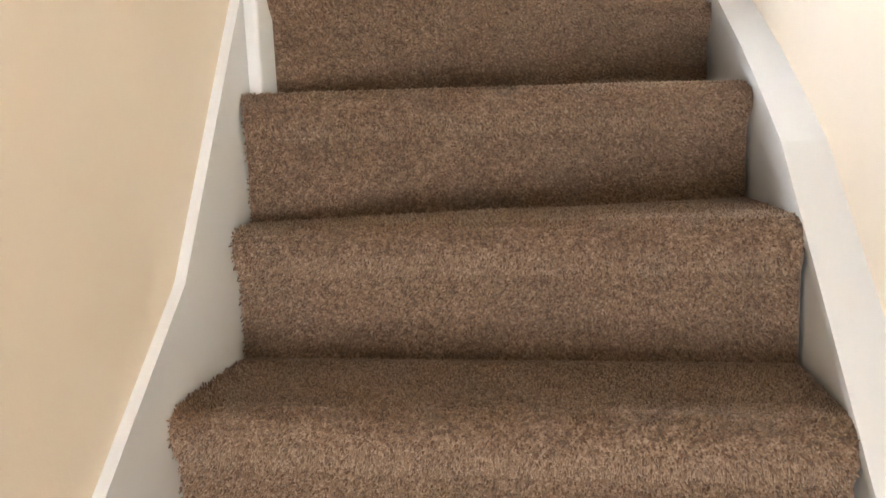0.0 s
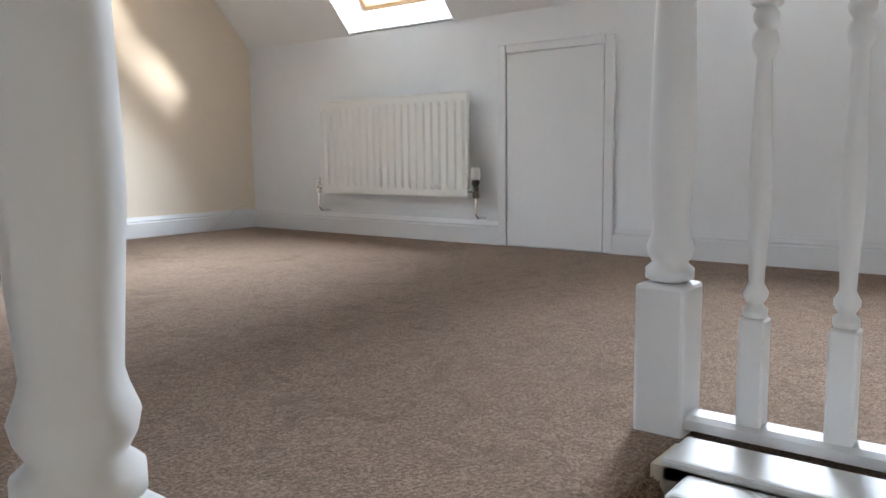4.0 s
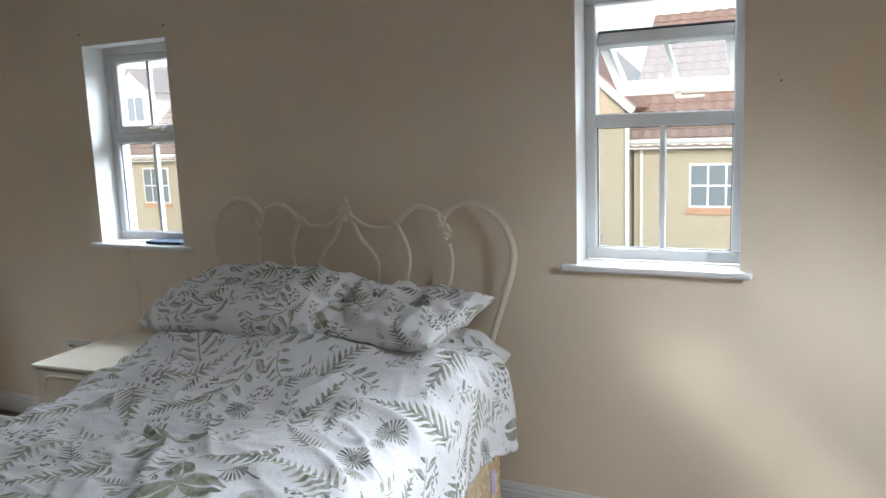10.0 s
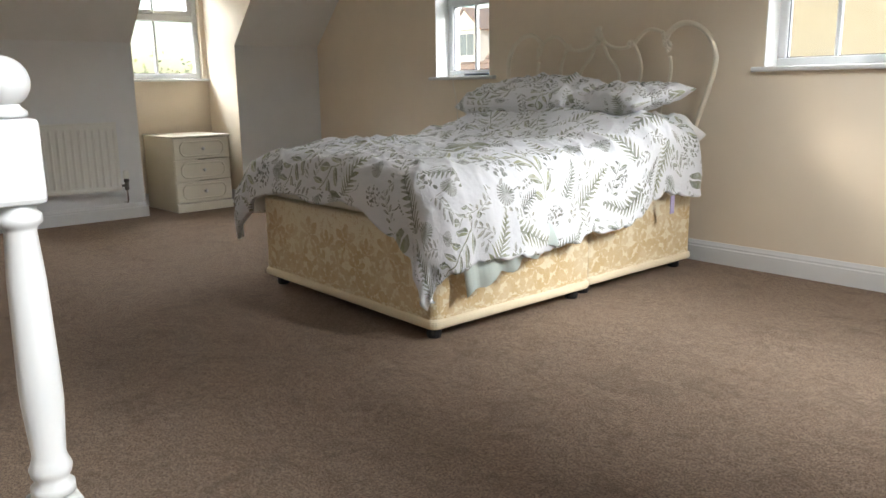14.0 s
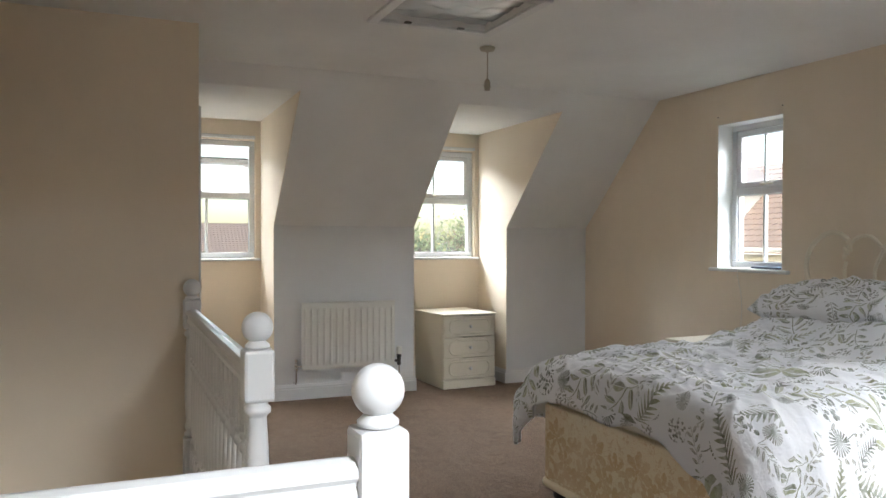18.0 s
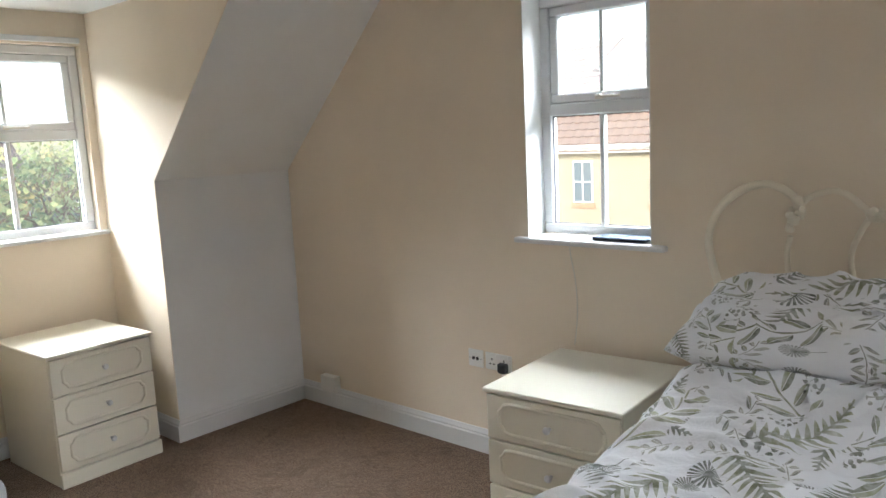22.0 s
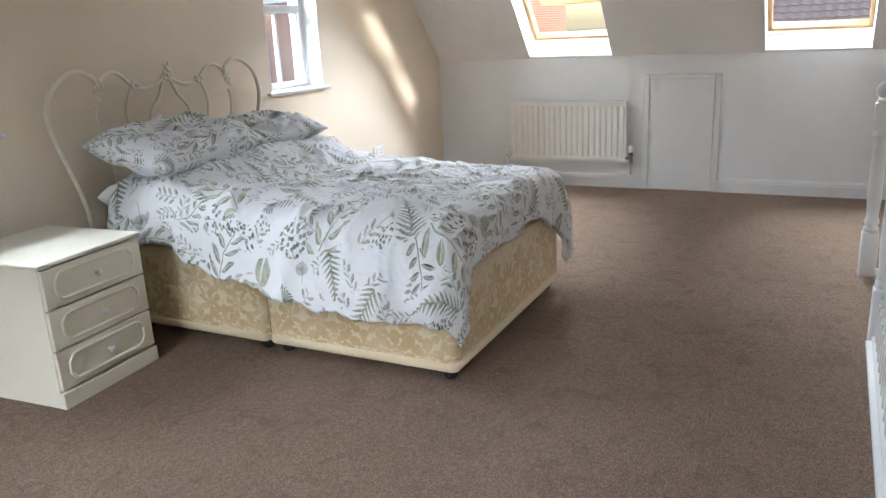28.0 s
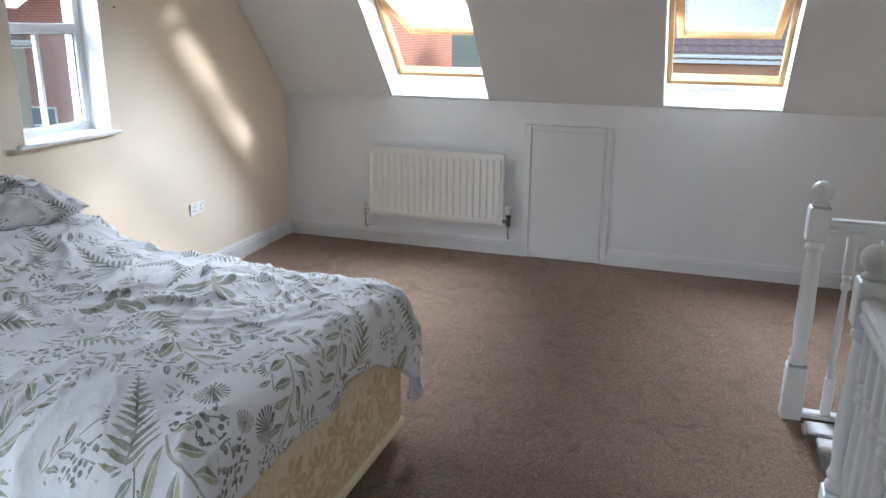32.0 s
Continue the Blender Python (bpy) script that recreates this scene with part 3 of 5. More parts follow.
# ---------------- windows ----------------
def window(name, width, z0, z1, open_deg, m, label):
    """A white two-light window in its own plane: x across, y outwards, z up; stands at m."""
    win = new(name)
    win.empty_display_size = 0.1
    tagged(win, label, "window", "", "structure")
    hgt = z1 - z0
    mid = hgt * 0.53
    f = 0.048
    def framed(x0, x1, za, zb, y0, y1, w, r=0.006):
        bm = bmesh.new()
        for c in ((x0, x1, za, za + w), (x0, x1, zb - w, zb), (x0, x0 + w, za + w, zb - w), (x1 - w, x1, za + w, zb - w)):
            bx(bm, c[0], c[1], y0, y1, c[2], c[3], r, 1)
        return bm
    part("window_frame", framed(0, width, 0, hgt, 0.0, 0.06, f), UPVC, win)
    part("transom", box(f, width - f, -0.004, 0.06, mid - 0.028, mid + 0.028, 0.006, 1), UPVC, win)
    part("glazing_bar", box(width / 2 - 0.011, width / 2 + 0.011, 0.012, 0.045, f, mid - 0.028, 0.003, 1), UPVC, win)
    low = part("pane", box(f - 0.004, width - f + 0.004, 0.026, 0.032, f - 0.004, mid - 0.024), GLASS, win)
    low.visible_shadow = False
    part("seal", framed(f - 0.003, width - f + 0.003, f - 0.003, mid - 0.025, 0.020, 0.025, 0.007, 0), SEAL, win)
    sash = empty("sash", 0, 0, 0)
    sash.parent = win
    sash.matrix_local = pose(0, 0.03, hgt - f - (0.13 if open_deg else 0.0), 0, 0, 0) @ pose(0, 0, 0, open_deg, 0, 0)
    sash["label"] = "top-hung sash standing open" if open_deg else "closed top-hung sash"
    sw, sh = 0.042, hgt - f - mid - 0.028
    part("sash_frame", framed(f + 0.002, width - f - 0.002, -sh, 0, -0.025, 0.03, sw), UPVC, sash)
    part("sash_bar", box(width / 2 - 0.010, width / 2 + 0.010, -0.012, 0.016, -sh + sw, -sw, 0.003, 1), UPVC, sash)
    p = part("sash_pane", box(f + sw - 0.004, width - f - sw + 0.004, -0.002, 0.004, -sh + sw - 0.004, -sw + 0.004), SASH_GLASS, sash)
    p.visible_shadow = False
    part("sash_seal", framed(f - 0.001, width - f + 0.001, -sh - 0.003, 0.003, 0.031, 0.036, 0.014, 0), SEAL, sash)
    hb = box(width / 2 - 0.018, width / 2 + 0.012, -0.045, -0.025, -sh + 0.008, -sh + 0.030, 0.004)
    bx(hb, width / 2 - 0.012, width / 2 + 0.11, -0.055, -0.042, -sh + 0.012, -sh + 0.024, 0.004)
    part("handle", hb, plain("cream handle", (0.70, 0.66, 0.58), 0.35), sash, "cream casement handle")
    if open_deg:
        for x in (f + 0.015, width - f - 0.015):
            part("stay", tube(bmesh.new(), [(x, 0.03, -sh * 0.72), (x, 0.02 + sh * 0.55 * math.sin(radians(abs(open_deg))) * 0.35, -sh * 0.30)], 0.005, 6), DARK_METAL, win)
    win.matrix_world = m
    return win


FY = 0.135
for i, ((a, b), deg) in enumerate(zip(WIN, (0, 62))):
    window("window_%d" % (i + 1), b - a, WZ0, WZ1, deg, pose(a, FY, WZ0), ("white plastic window with its top sash open" if deg else "closed white plastic window with glazing bars"))
    bm = bmesh.new()
    bx(bm, a - 0.057, b + 0.045 + (0.03 if i == 0 else 0), -0.042, 0.0, WZ0 - 0.026, WZ0, 0.009, 3)
    bx(bm, a, b, -0.004, FY, WZ0 - 0.020, WZ0 - 0.001)
    setting("window_sill_%d" % (i + 1), bm, GLOSS, "white painted window board with a rounded nose")
    # white reveal linings
    bm = bmesh.new()
    bx(bm, a, a + 0.004, -0.001, FY, WZ0, WZ1)
    bx(bm, b - 0.004, b, -0.001, FY, WZ0, WZ1)
    bx(bm, a, b, -0.001, FY, WZ1 - 0.004, WZ1)
    setting("reveal_%d" % (i + 1), bm, CEILING, "white painted window reveal")
for i, ((a, b), deg) in enumerate(zip(DORM, (0, 48))):
    w = b - a - 0.09
    window("window_%d" % (i + 3), w, 1.16, 2.195, deg, pose(DX - 0.05, a + 0.045, 1.16, 0, 0, 90), ("white plastic dormer window with its top sash open" if deg else "closed white plastic dormer window"))
    bm = bmesh.new()
    bx(bm, DX - 0.06, DX + 0.045, a + 0.004, b - 0.004, 1.135, 1.158, 0.008, 3)
    setting("window_sill_%d" % (i + 3), bm, GLOSS, "white painted dormer window board")
    setting("curtain_rail_%d" % (i + 1), box(DX, DX + 0.025, a + 0.05, b - 0.05, 2.205, 2.235, 0.004), GLOSS, "slim white rail above the dormer window")

# ---------------- rooflights ----------------
for i, (a, b) in enumerate(SKY):
    rl = new("rooflight")
    rl.empty_display_size = 0.1
    tagged(rl, "open pine centre-pivot rooflight with a brown blind", "rooflight", "rooflights", "structure")
    s0, s1 = 0.03, SKT - 0.01

    def ring(u0, u1, v0, v1, d0, d1, w):
        bm = bmesh.new()
        for c in ((u0, u1, v0, v0 + w), (u0, u1, v1 - w, v1), (u0, u0 + w, v0 + w, v1 - w), (u1 - w, u1, v0 + w, v1 - w)):
            bx(bm, c[0], c[1], c[2], c[3], d0, d1, 0.004, 1)
        return bm

    def to_roof(bm):
        for v in bm.verts:
            v.co = Vector(right_roof(v.co.x, v.co.y, v.co.z))
        bmesh.ops.recalc_face_normals(bm, faces=bm.faces[:])
        return bm
    part("lining", to_roof(ring(a, b, s0 - 0.02, s1 + 0.005, 0.0, 0.205, 0.006)), CEILING, rl, "white painted lining")
    part("frame", to_roof(ring(a + 0.006, b - 0.006, s0, s1, 0.20, 0.28, 0.034)), PINE, rl, "varnished pine frame")
    sash = empty("sash", 0, 0, 0)
    sash.parent = rl
    tilt = 28.0
    cu, cv = (a + b) / 2, (s0 + s1) / 2 + 0.05
    rx, ry, rz = right_roof(cu, cv, 0.25)
    axes = Matrix(((0, -math.cos(tr), math.sin(tr), rx), (1, 0, 0, ry), (0, math.sin(tr), math.cos(tr), rz), (0, 0, 0, 1)))
    sash.matrix_local = axes @ pose(0, 0, 0, -tilt, 0, 0)
    hw, hh = (b - a) / 2 - 0.045, (s1 - s0) / 2 - 0.04
    part("sash_frame", ring(-hw, hw, -hh, hh, -0.035, 0.02, 0.055), PINE, sash, "varnished pine sash")
    g = part("pane", box(-hw + 0.05, hw - 0.05, -hh + 0.05, hh - 0.05, -0.004, 0.004), ROOF_GLASS, sash)
    g.visible_shadow = False
    bm = bmesh.new()
    for k in range(9):
        bx(bm, -hw + 0.02, hw - 0.02, hh - 0.10 + 0.004 * k, hh - 0.065 + 0.004 * k, -0.045 - 0.007 * k, -0.042 - 0.007 * k)
    part("blind", bm, BLIND, sash, "brown venetian blind drawn right up")
    part("handle_bar", box(-hw + 0.06, hw - 0.06, hh - 0.035, hh - 0.02, -0.06, -0.045, 0.004), PINE, sash)

# ---------------- door ----------------
door = thing("door_1", DR[0], SY, 0, "closed white panelled door beside the stairs", "door")
door["kind"] = "structure"
dw = DR[1] - DR[0]
leaf = part("leaf", box(0.012, dw - 0.012, -0.045, -0.004, 0.006, 1.975, 0.003, 1), GLOSS, door)
for x0, x1 in ((0.10, dw / 2 - 0.035), (dw / 2 + 0.035, dw - 0.10)):
    for z0, z1 in ((0.20, 0.86), (1.02, 1.84)):
        bm = bmesh.new()
        for c in ((x0, x1, z0, z0 + 0.022), (x0, x1, z1 - 0.022, z1), (x0, x0 + 0.022, z0, z1), (x1 - 0.022, x1, z0, z1)):
            bx(bm, c[0], c[1], -0.005, 0.008, c[2], c[3], 0.006, 2)
        part("panel_moulding", bm, GLOSS, door)
for x0, x1, z0, z1 in ((-0.058, 0.0, 0, 2.058), (dw, dw + 0.058, 0, 2.058), (0, dw, 2.0, 2.058)):
    part("architrave", box(x0, x1, 0.0, 0.016, z0, z1, 0.006, 2), GLOSS, door)
hd = part("handle", box(0.055, 0.095, 0.0, 0.007, 0.98, 1.15, 0.003), DARK_METAL, door, "dark lever handle on a long plate")
part("lever", tube(bmesh.new(), [(0.075, 0.004, 1.09), (0.075, 0.042, 1.09), (0.085, 0.048, 1.09), (0.18, 0.050, 1.085)], 0.010, 8), DARK_METAL, hd, "dark lever")
for z in (0.52, 1.72):
    part("hinge", lathe(bmesh.new(), [(0.006, -0.045), (0.006, 0.045)], 8, (dw - 0.006, 0.003, z)), DARK_METAL, door)

# ---------------- eaves hatch ----------------
hatch = thing("eaves_hatch", W, -2.36, 0, "white painted eaves cupboard hatch, closed", "hatch")
hatch["kind"] = "structure"
part("panel", box(-0.012, 0.0, -0.27, 0.275, 0.004, 0.985, 0.003, 1), GLOSS, hatch)
for c in ((-0.325, -0.275, 0, 1.03), (0.28, 0.33, 0, 1.03), (-0.275, 0.28, 0.985, 1.03)):
    part("architrave", box(-0.02, 0.0, c[0], c[1], c[2], c[3], 0.007, 2), GLOSS, hatch)


# ---------------- radiators ----------------
def radiator(y0, y1, x, side, label, valve_end):
    """A single-panel radiator with pressed flutes; side is the way it faces along x."""
    rad = thing("radiator", x, (y0 + y1) / 2, 0, label, "radiator", "radiators")
    L = y1 - y0
    z0, z1 = 0.255, 0.80
    n = int(L / 0.0535) * 8
    prof = []
    for i in range(n + 1):
        y = -L / 2 + L * i / n
        ph = (y + L / 2) % 0.0535 / 0.0535
        d = 0.0 if ph < 0.22 or ph > 0.78 else 0.011 * (1 - math.cos((ph - 0.22) / 0.56 * 2 * math.pi)) / 2
        if i in (0, n):
            d = 0
        prof.append((y, d))
    bm = bmesh.new()
    levels = [(z0, 0), (z0 + 0.035, 0), (z0 + 0.06, 1), (z1 - 0.06, 1), (z1 - 0.035, 0), (z1, 0)]
    rows = [[bm.verts.new((side * (0.012 + f * d), y, z)) for y, d in prof] for z, f in levels]
    for r0, r1 in zip(rows, rows[1:]):
        for i in range(n):
            bm.faces.new((r0[i], r0[i + 1], r1[i + 1], r1[i]))
    back = [[bm.verts.new((-side * 0.004, y, z)) for y in (-L / 2, L / 2)] for z in (z0, z1)]
    bm.faces.new((back[0][0], back[0][1], back[1][1], back[1][0]))
    bm.faces.new((*rows[0], back[0][1], back[0][0]))
    bm.faces.new((*rows[-1], back[1][1], back[1][0]))
    bm.faces.new((*[r[0] for r in rows], back[1][0], back[0][0]))
    bm.faces.new((*[r[-1] for r in rows], back[1][1], back[0][1]))
    bmesh.ops.recalc_face_normals(bm, faces=bm.faces[:])
    part("panel", bm, RADIATOR, rad, "fluted steel panel")
    part("rail", box(-0.004 if side > 0 else -0.016, 0.016 if side > 0 else 0.004, -L / 2 - 0.003, L / 2 + 0.003, z1 - 0.004, z1 + 0.008, 0.004), RADIATOR, rad)
    for y in (-L * 0.3, L * 0.3):
        part("bracket", box(-side * 0.075 if side > 0 else 0.0, 0.0 if side > 0 else 0.075, y - 0.015, y + 0.015, z0 + 0.05, z1 - 0.05), RADIATOR, rad)
    for s in (-1, 1):
        y = s * (L / 2 + 0.045)
        bm = tube(bmesh.new(), [(0, s * L / 2, z0 + 0.035), (0, y, z0 + 0.035)], 0.011, 10)
        lathe(bm, [(0.013, z0 - 0.005), (0.018, z0 + 0.0), (0.018, z0 + 0.02), (0.015, z0 + 0.03), (0.018, z0 + 0.045), (0.015, z0 + 0.06)], 12, (0, y, 0))
        v = part("valve", bm, DARK_METAL if s == valve_end else CHROME, rad, "valve body")
        part("pipe", tube(bmesh.new(), [(0, y, z0 + 0.0), (0, y, 0.165), (-side * 0.02, y, 0.145), (-side * 0.09, y, 0.14)], 0.0078, 8), CHROME, v, "pipe tail into the wall")
        if s == valve_end:
            part("collar", lathe(bmesh.new(), [(0.015, z0 + 0.058), (0.021, z0 + 0.066), (0.021, z0 + 0.082), (0.017, z0 + 0.09)], 14, (0, y, 0)), BLACK, v, "black collar")
            part("valve_head", lathe(bmesh.new(), [(0.020, z0 + 0.090), (0.025, z0 + 0.098), (0.025, z0 + 0.140), (0.021, z0 + 0.153), (0.010, z0 + 0.157)], 16, (0, y, 0)), RADIATOR, v, "white thermostatic head")
        else:
            part("cap", lathe(bmesh.new(), [(0.010, z0 + 0.058), (0.014, z0 + 0.064), (0.014, z0 + 0.09), (0.009, z0 + 0.096)], 12, (0, y, 0)), CHROME, v)
    return rad


radiator(-2.80, -2.00, 0.095, 1, "white fluted panel radiator on the wall between the dormers", 1)
radiator(-1.898, -0.795, W - 0.095, -1, "long white fluted panel radiator under a rooflight", -1)
# ---------------- stairs ----------------
RIS = [((4.03, -3.875), (4.85, -3.875)), ((4.08, -3.875), (4.82, -4.265)), ((4.005, -3.88), (4.60, -4.68)), ((3.913, -3.875), (4.19, -4.68))]
RIS += [((3.852 - 0.222 * k, -3.875), (3.852 - 0.222 * k, -4.68)) for k in range(11)]
XE, YR, YL = 4.83, -4.685, -3.872


def tread_plan(k):
    """The plan of the tread below riser k (0 is the top riser)."""
    (l0, r0), (l1, r1) = RIS[k], RIS[k + 1]
    if k == 0:
        return [l1, r1, (XE, -4.25), (XE, YL + 0.02), (4.05, YL + 0.02)]
    if k == 1:
        return [l1, r1, (XE, YR), (XE, -4.20), l0]
    return [l1, r1, (r0[0] + 0.02, r0[1]), (l0[0] + 0.02, l0[1])]


def nosed(bm, plan, top, deep, nose=0.018):
    """A carpeted step: its front edge runs from plan[0] to plan[1] and is rounded over."""
    a, b = Vector((*plan[0], 0)), Vector((*plan[1], 0))
    out = (b - a).cross(Vector((0, 0, 1))).normalized()
    mid = sum((Vector((*p, 0)) for p in plan), Vector()) / len(plan)
    if (mid - a).dot(out) > 0:
        out = -out
    lip = [(0, -deep), (0, -0.075), (nose * 0.55, -0.058), (nose, -0.040), (nose * 0.98, -0.022), (nose * 0.55, -0.008), (nose * -0.4, 0.0)]
    n = 24
    rows = []
    for o, z in lip:
        rows.append([bm.verts.new(a.lerp(b, i / n) + out * o + Vector((0, 0, top + z + 0.002 * math.sin(i * 1.7 + top * 9)))) for i in range(n + 1)])
    for r0, r1 in zip(rows, rows[1:]):
        for i in range(n):
            bm.faces.new((r0[i], r0[i + 1], r1[i + 1], r1[i]))
    rest = [bm.verts.new((p[0], p[1], top)) for p in plan[2:]]
    bm.faces.new((*rows[-1], *rest))
    for i, e in ((0, rest[-1]), (n, rest[0])):
        low = bm.verts.new((e.co.x, e.co.y, top - deep))
        bm.faces.new((*[r[i] for r in rows], e, low))
    bmesh.ops.recalc_face_normals(bm, faces=bm.faces[:])
    return bm


stair = thing("staircase", 4.4, -4.3, -0.2, "carpeted winding staircase with white painted strings", "staircase")
stair["kind"] = "structure"


def under(bm, ob):
    for v in bm.verts:
        v.co -= ob.matrix_world.translation
    return bm


steps = []
for k in range(0, 13):
    plan = tread_plan(k)
    steps.append((plan, -H * (k + 1)))
    part("tread", under(nosed(bmesh.new(), plan, -H * (k + 1), H + 0.04), stair), CARPET, stair)
top_plan = [(4.0, -3.872), (XE, -3.872), (XE, -3.84), (4.0, -3.84)]
part("landing_edge", under(nosed(bmesh.new(), top_plan, 0.002, 0.25), stair), CARPET, stair)
part("landing_back", under(box(4.0, XE, -3.845, -3.80, -0.27, 0.0015), stair), CARPET, stair)


def pile_strip(plan, top, side_margin=0.0):
    """Tufts standing on the riser, nose and tread of one step."""
    rng = np.random.default_rng(int(1000 + abs(top) * 500))
    a, b = np.array(plan[0]), np.array(plan[1])
    length = np.linalg.norm(b - a)
    d = (b - a) / length
    out = np.array([d[1], -d[0]])
    c = np.mean(np.array(plan), axis=0)
    if (c - a) @ out > 0:
        out = -out
    path = [(0.0, -0.205), (0.0, -0.075), (0.010, -0.058), (0.018, -0.040), (0.0176, -0.022), (0.010, -0.008), (-0.007, 0.0), (-0.20, 0.0)]
    seg = np.array(path)
    dl = np.linalg.norm(np.diff(seg, axis=0), axis=1)
    cum = np.concatenate([[0], np.cumsum(dl)])
    step = 0.0034
    nu, nv = int(length / step), int(cum[-1] / step)
    uu, vv = np.meshgrid(np.arange(nu) * step, np.arange(nv) * step)
    uu = (uu + rng.uniform(-0.5, 0.5, uu.shape) * step * 1.6).ravel()
    vv = np.clip((vv + rng.uniform(-0.5, 0.5, vv.shape) * step * 1.6).ravel(), 0, cum[-1] - 1e-4)
    idx = np.clip(np.searchsorted(cum, vv, side="right") - 1, 0, len(dl) - 1)
    f = ((vv - cum[idx]) / dl[idx])[:, None]
    oz = seg[idx] * (1 - f) + seg[idx + 1] * f
    tang = (seg[idx + 1] - seg[idx]) / dl[idx][:, None]
    nrm = np.stack([tang[:, 1], -tang[:, 0]], 1)
    nrm[:] = np.where((nrm[:, :1] + nrm[:, 1:] < 0), -nrm, nrm)
    xy = a + d * uu[:, None] + out * oz[:, :1]
    base = np.column_stack([xy, oz[:, 1] + top])
    up = np.column_stack([out * nrm[:, :1], nrm[:, 1]])
    return base, up, np.column_stack([np.tile(d, (len(uu), 1)), np.zeros(len(uu))]), tang, out, rng


def tufts(name, parent, strips, keep):
    V, F = [], []
    n0 = 0
    for base, up, along, tang, out, rng in strips:
        ok = keep(base)
        base, up, along, tang = base[ok], up[ok], along[ok], tang[ok]
        n = len(base)
        side = np.column_stack([out[0] * tang[:, 0], out[1] * tang[:, 0], tang[:, 1]])
        ang = rng.uniform(0, 2 * np.pi, n)[:, None]
        u = along * np.cos(ang) + side * np.sin(ang)
        w = -along * np.sin(ang) + side * np.cos(ang)
        r = rng.uniform(0.0012, 0.0019, n)[:, None]
        ht = rng.uniform(0.0026, 0.0052, n)[:, None]
        lean = rng.normal(0, 0.0013, (n, 3))
        tip = base + up * ht + lean - np.array([0, 0, 0.0012])
        b0 = base - up * 0.001
        pts = np.stack([b0 + u * r * 1.2, b0 - u * r * 0.6 + w * r, b0 - u * r * 0.6 - w * r, tip + u * r * 0.55, tip - u * r * 0.7 + w * r * 0.4], 1).reshape(-1, 3)
        i = np.arange(n)[:, None] * 5 + n0
        F.append(np.concatenate([i + [0, 1, 4], i + [0, 4, 3], i + [1, 2, 4], i + [2, 0, 3], i + [2, 3, 4]], 0))
        V.append(pts)
        n0 += n * 5
    V, F = np.concatenate(V), np.concatenate(F)
    me = bpy.data.meshes.new(name)
    me.vertices.add(len(V))
    me.vertices.foreach_set("co", (V - np.array(parent.matrix_world.translation)).astype(np.float32).ravel())
    me.loops.add(len(F) * 3)
    me.loops.foreach_set("vertex_index", F.astype(np.int32).ravel())
    me.polygons.add(len(F))
    me.polygons.foreach_set("loop_start", np.arange(0, len(F) * 3, 3, dtype=np.int32))
    me.update(calc_edges=True)
    me.materials.append(PILE)
    ob = new(name, me)
    ob.parent = parent
    return tagged(ob, "brown twisted carpet pile", kind="stuff")


def in_well(p):
    return (p[:, 0] < XE) & (p[:, 1] > YR + 0.002) & (p[:, 1] < -3.862) & ~((p[:, 0] < 4.07) & (p[:, 0] > 3.94) & (p[:, 1] > -3.896))


strips = [pile_strip(p, z) for p, z in steps[:8]] + [pile_strip(top_plan, 0.002)]
tufts("carpet_pile", stair, strips, in_well)


def string_board(pts, axis, a, b, name="string"):
    return part(name, under(prism(bmesh.new(), pts, axis, a, b), stair), GLOSS, stair, "white painted string")


# outer string under the balustrade, then the wall string, then the inner one
string_board([(-3.80, -0.02), (-3.86, -0.045), (-4.02, -0.085), (-4.40, -0.205), (BY, -0.305), (BY, -1.3), (-3.80, -1.3)], "x", XE, XE + 0.056)
RAKE = [(XE, -0.285), (4.72, -0.312), (4.55, -0.385), (4.384, -0.470), (4.227, -0.550), (4.075, -0.637), (3.955, -0.710), (0.9, -3.46)]
string_board(RAKE + [(0.9, -4.1), (XE, -1.6)], "y", BY, YR)
part("string_cap", under(prism(bmesh.new(), [(x, z - 0.012) for x, z in RAKE] + [(x, z + 0.010) for x, z in RAKE[::-1]], "y", BY, YR + 0.008), stair), GLOSS, stair)
string_board([(3.955, -0.43), (3.69, -0.865), (0.9, -3.38), (0.9, -4.1), (3.955, -1.4)], "y", YL, FY1 + 0.015)
part("string_cap", under(prism(bmesh.new(), [(3.955, -0.43), (3.69, -0.865), (0.9, -3.38), (0.9, -3.362), (3.683, -0.851), (3.955, -0.408)], "y", YL - 0.004, FY1 + 0.020), stair), GLOSS, stair)
part("newel_base", under(bx(bmesh.new(), N2[0] - 0.05, 4.066, -3.893, -3.80, -1.6, -0.004, 0.006, 2), stair), GLOSS, stair, "white boxed foot of the newel")
part("nosing_trim", under(bx(bmesh.new(), XE - 0.035, XE + 0.06, BY, -3.90, -0.035, -0.004, 0.012, 3), stair), GLOSS, stair, "rounded white trim at the floor edge")
part("floor_lining", under(bx(bmesh.new(), 4.885, 5.0, BY, -3.86, -0.03, 0.012, 0.006, 2), stair), GLOSS, stair)
part("floor_lining", under(bx(bmesh.new(), SX, N2[0] - 0.045, -3.885, -3.775, -0.03, 0.014, 0.006, 2), stair), GLOSS, stair)


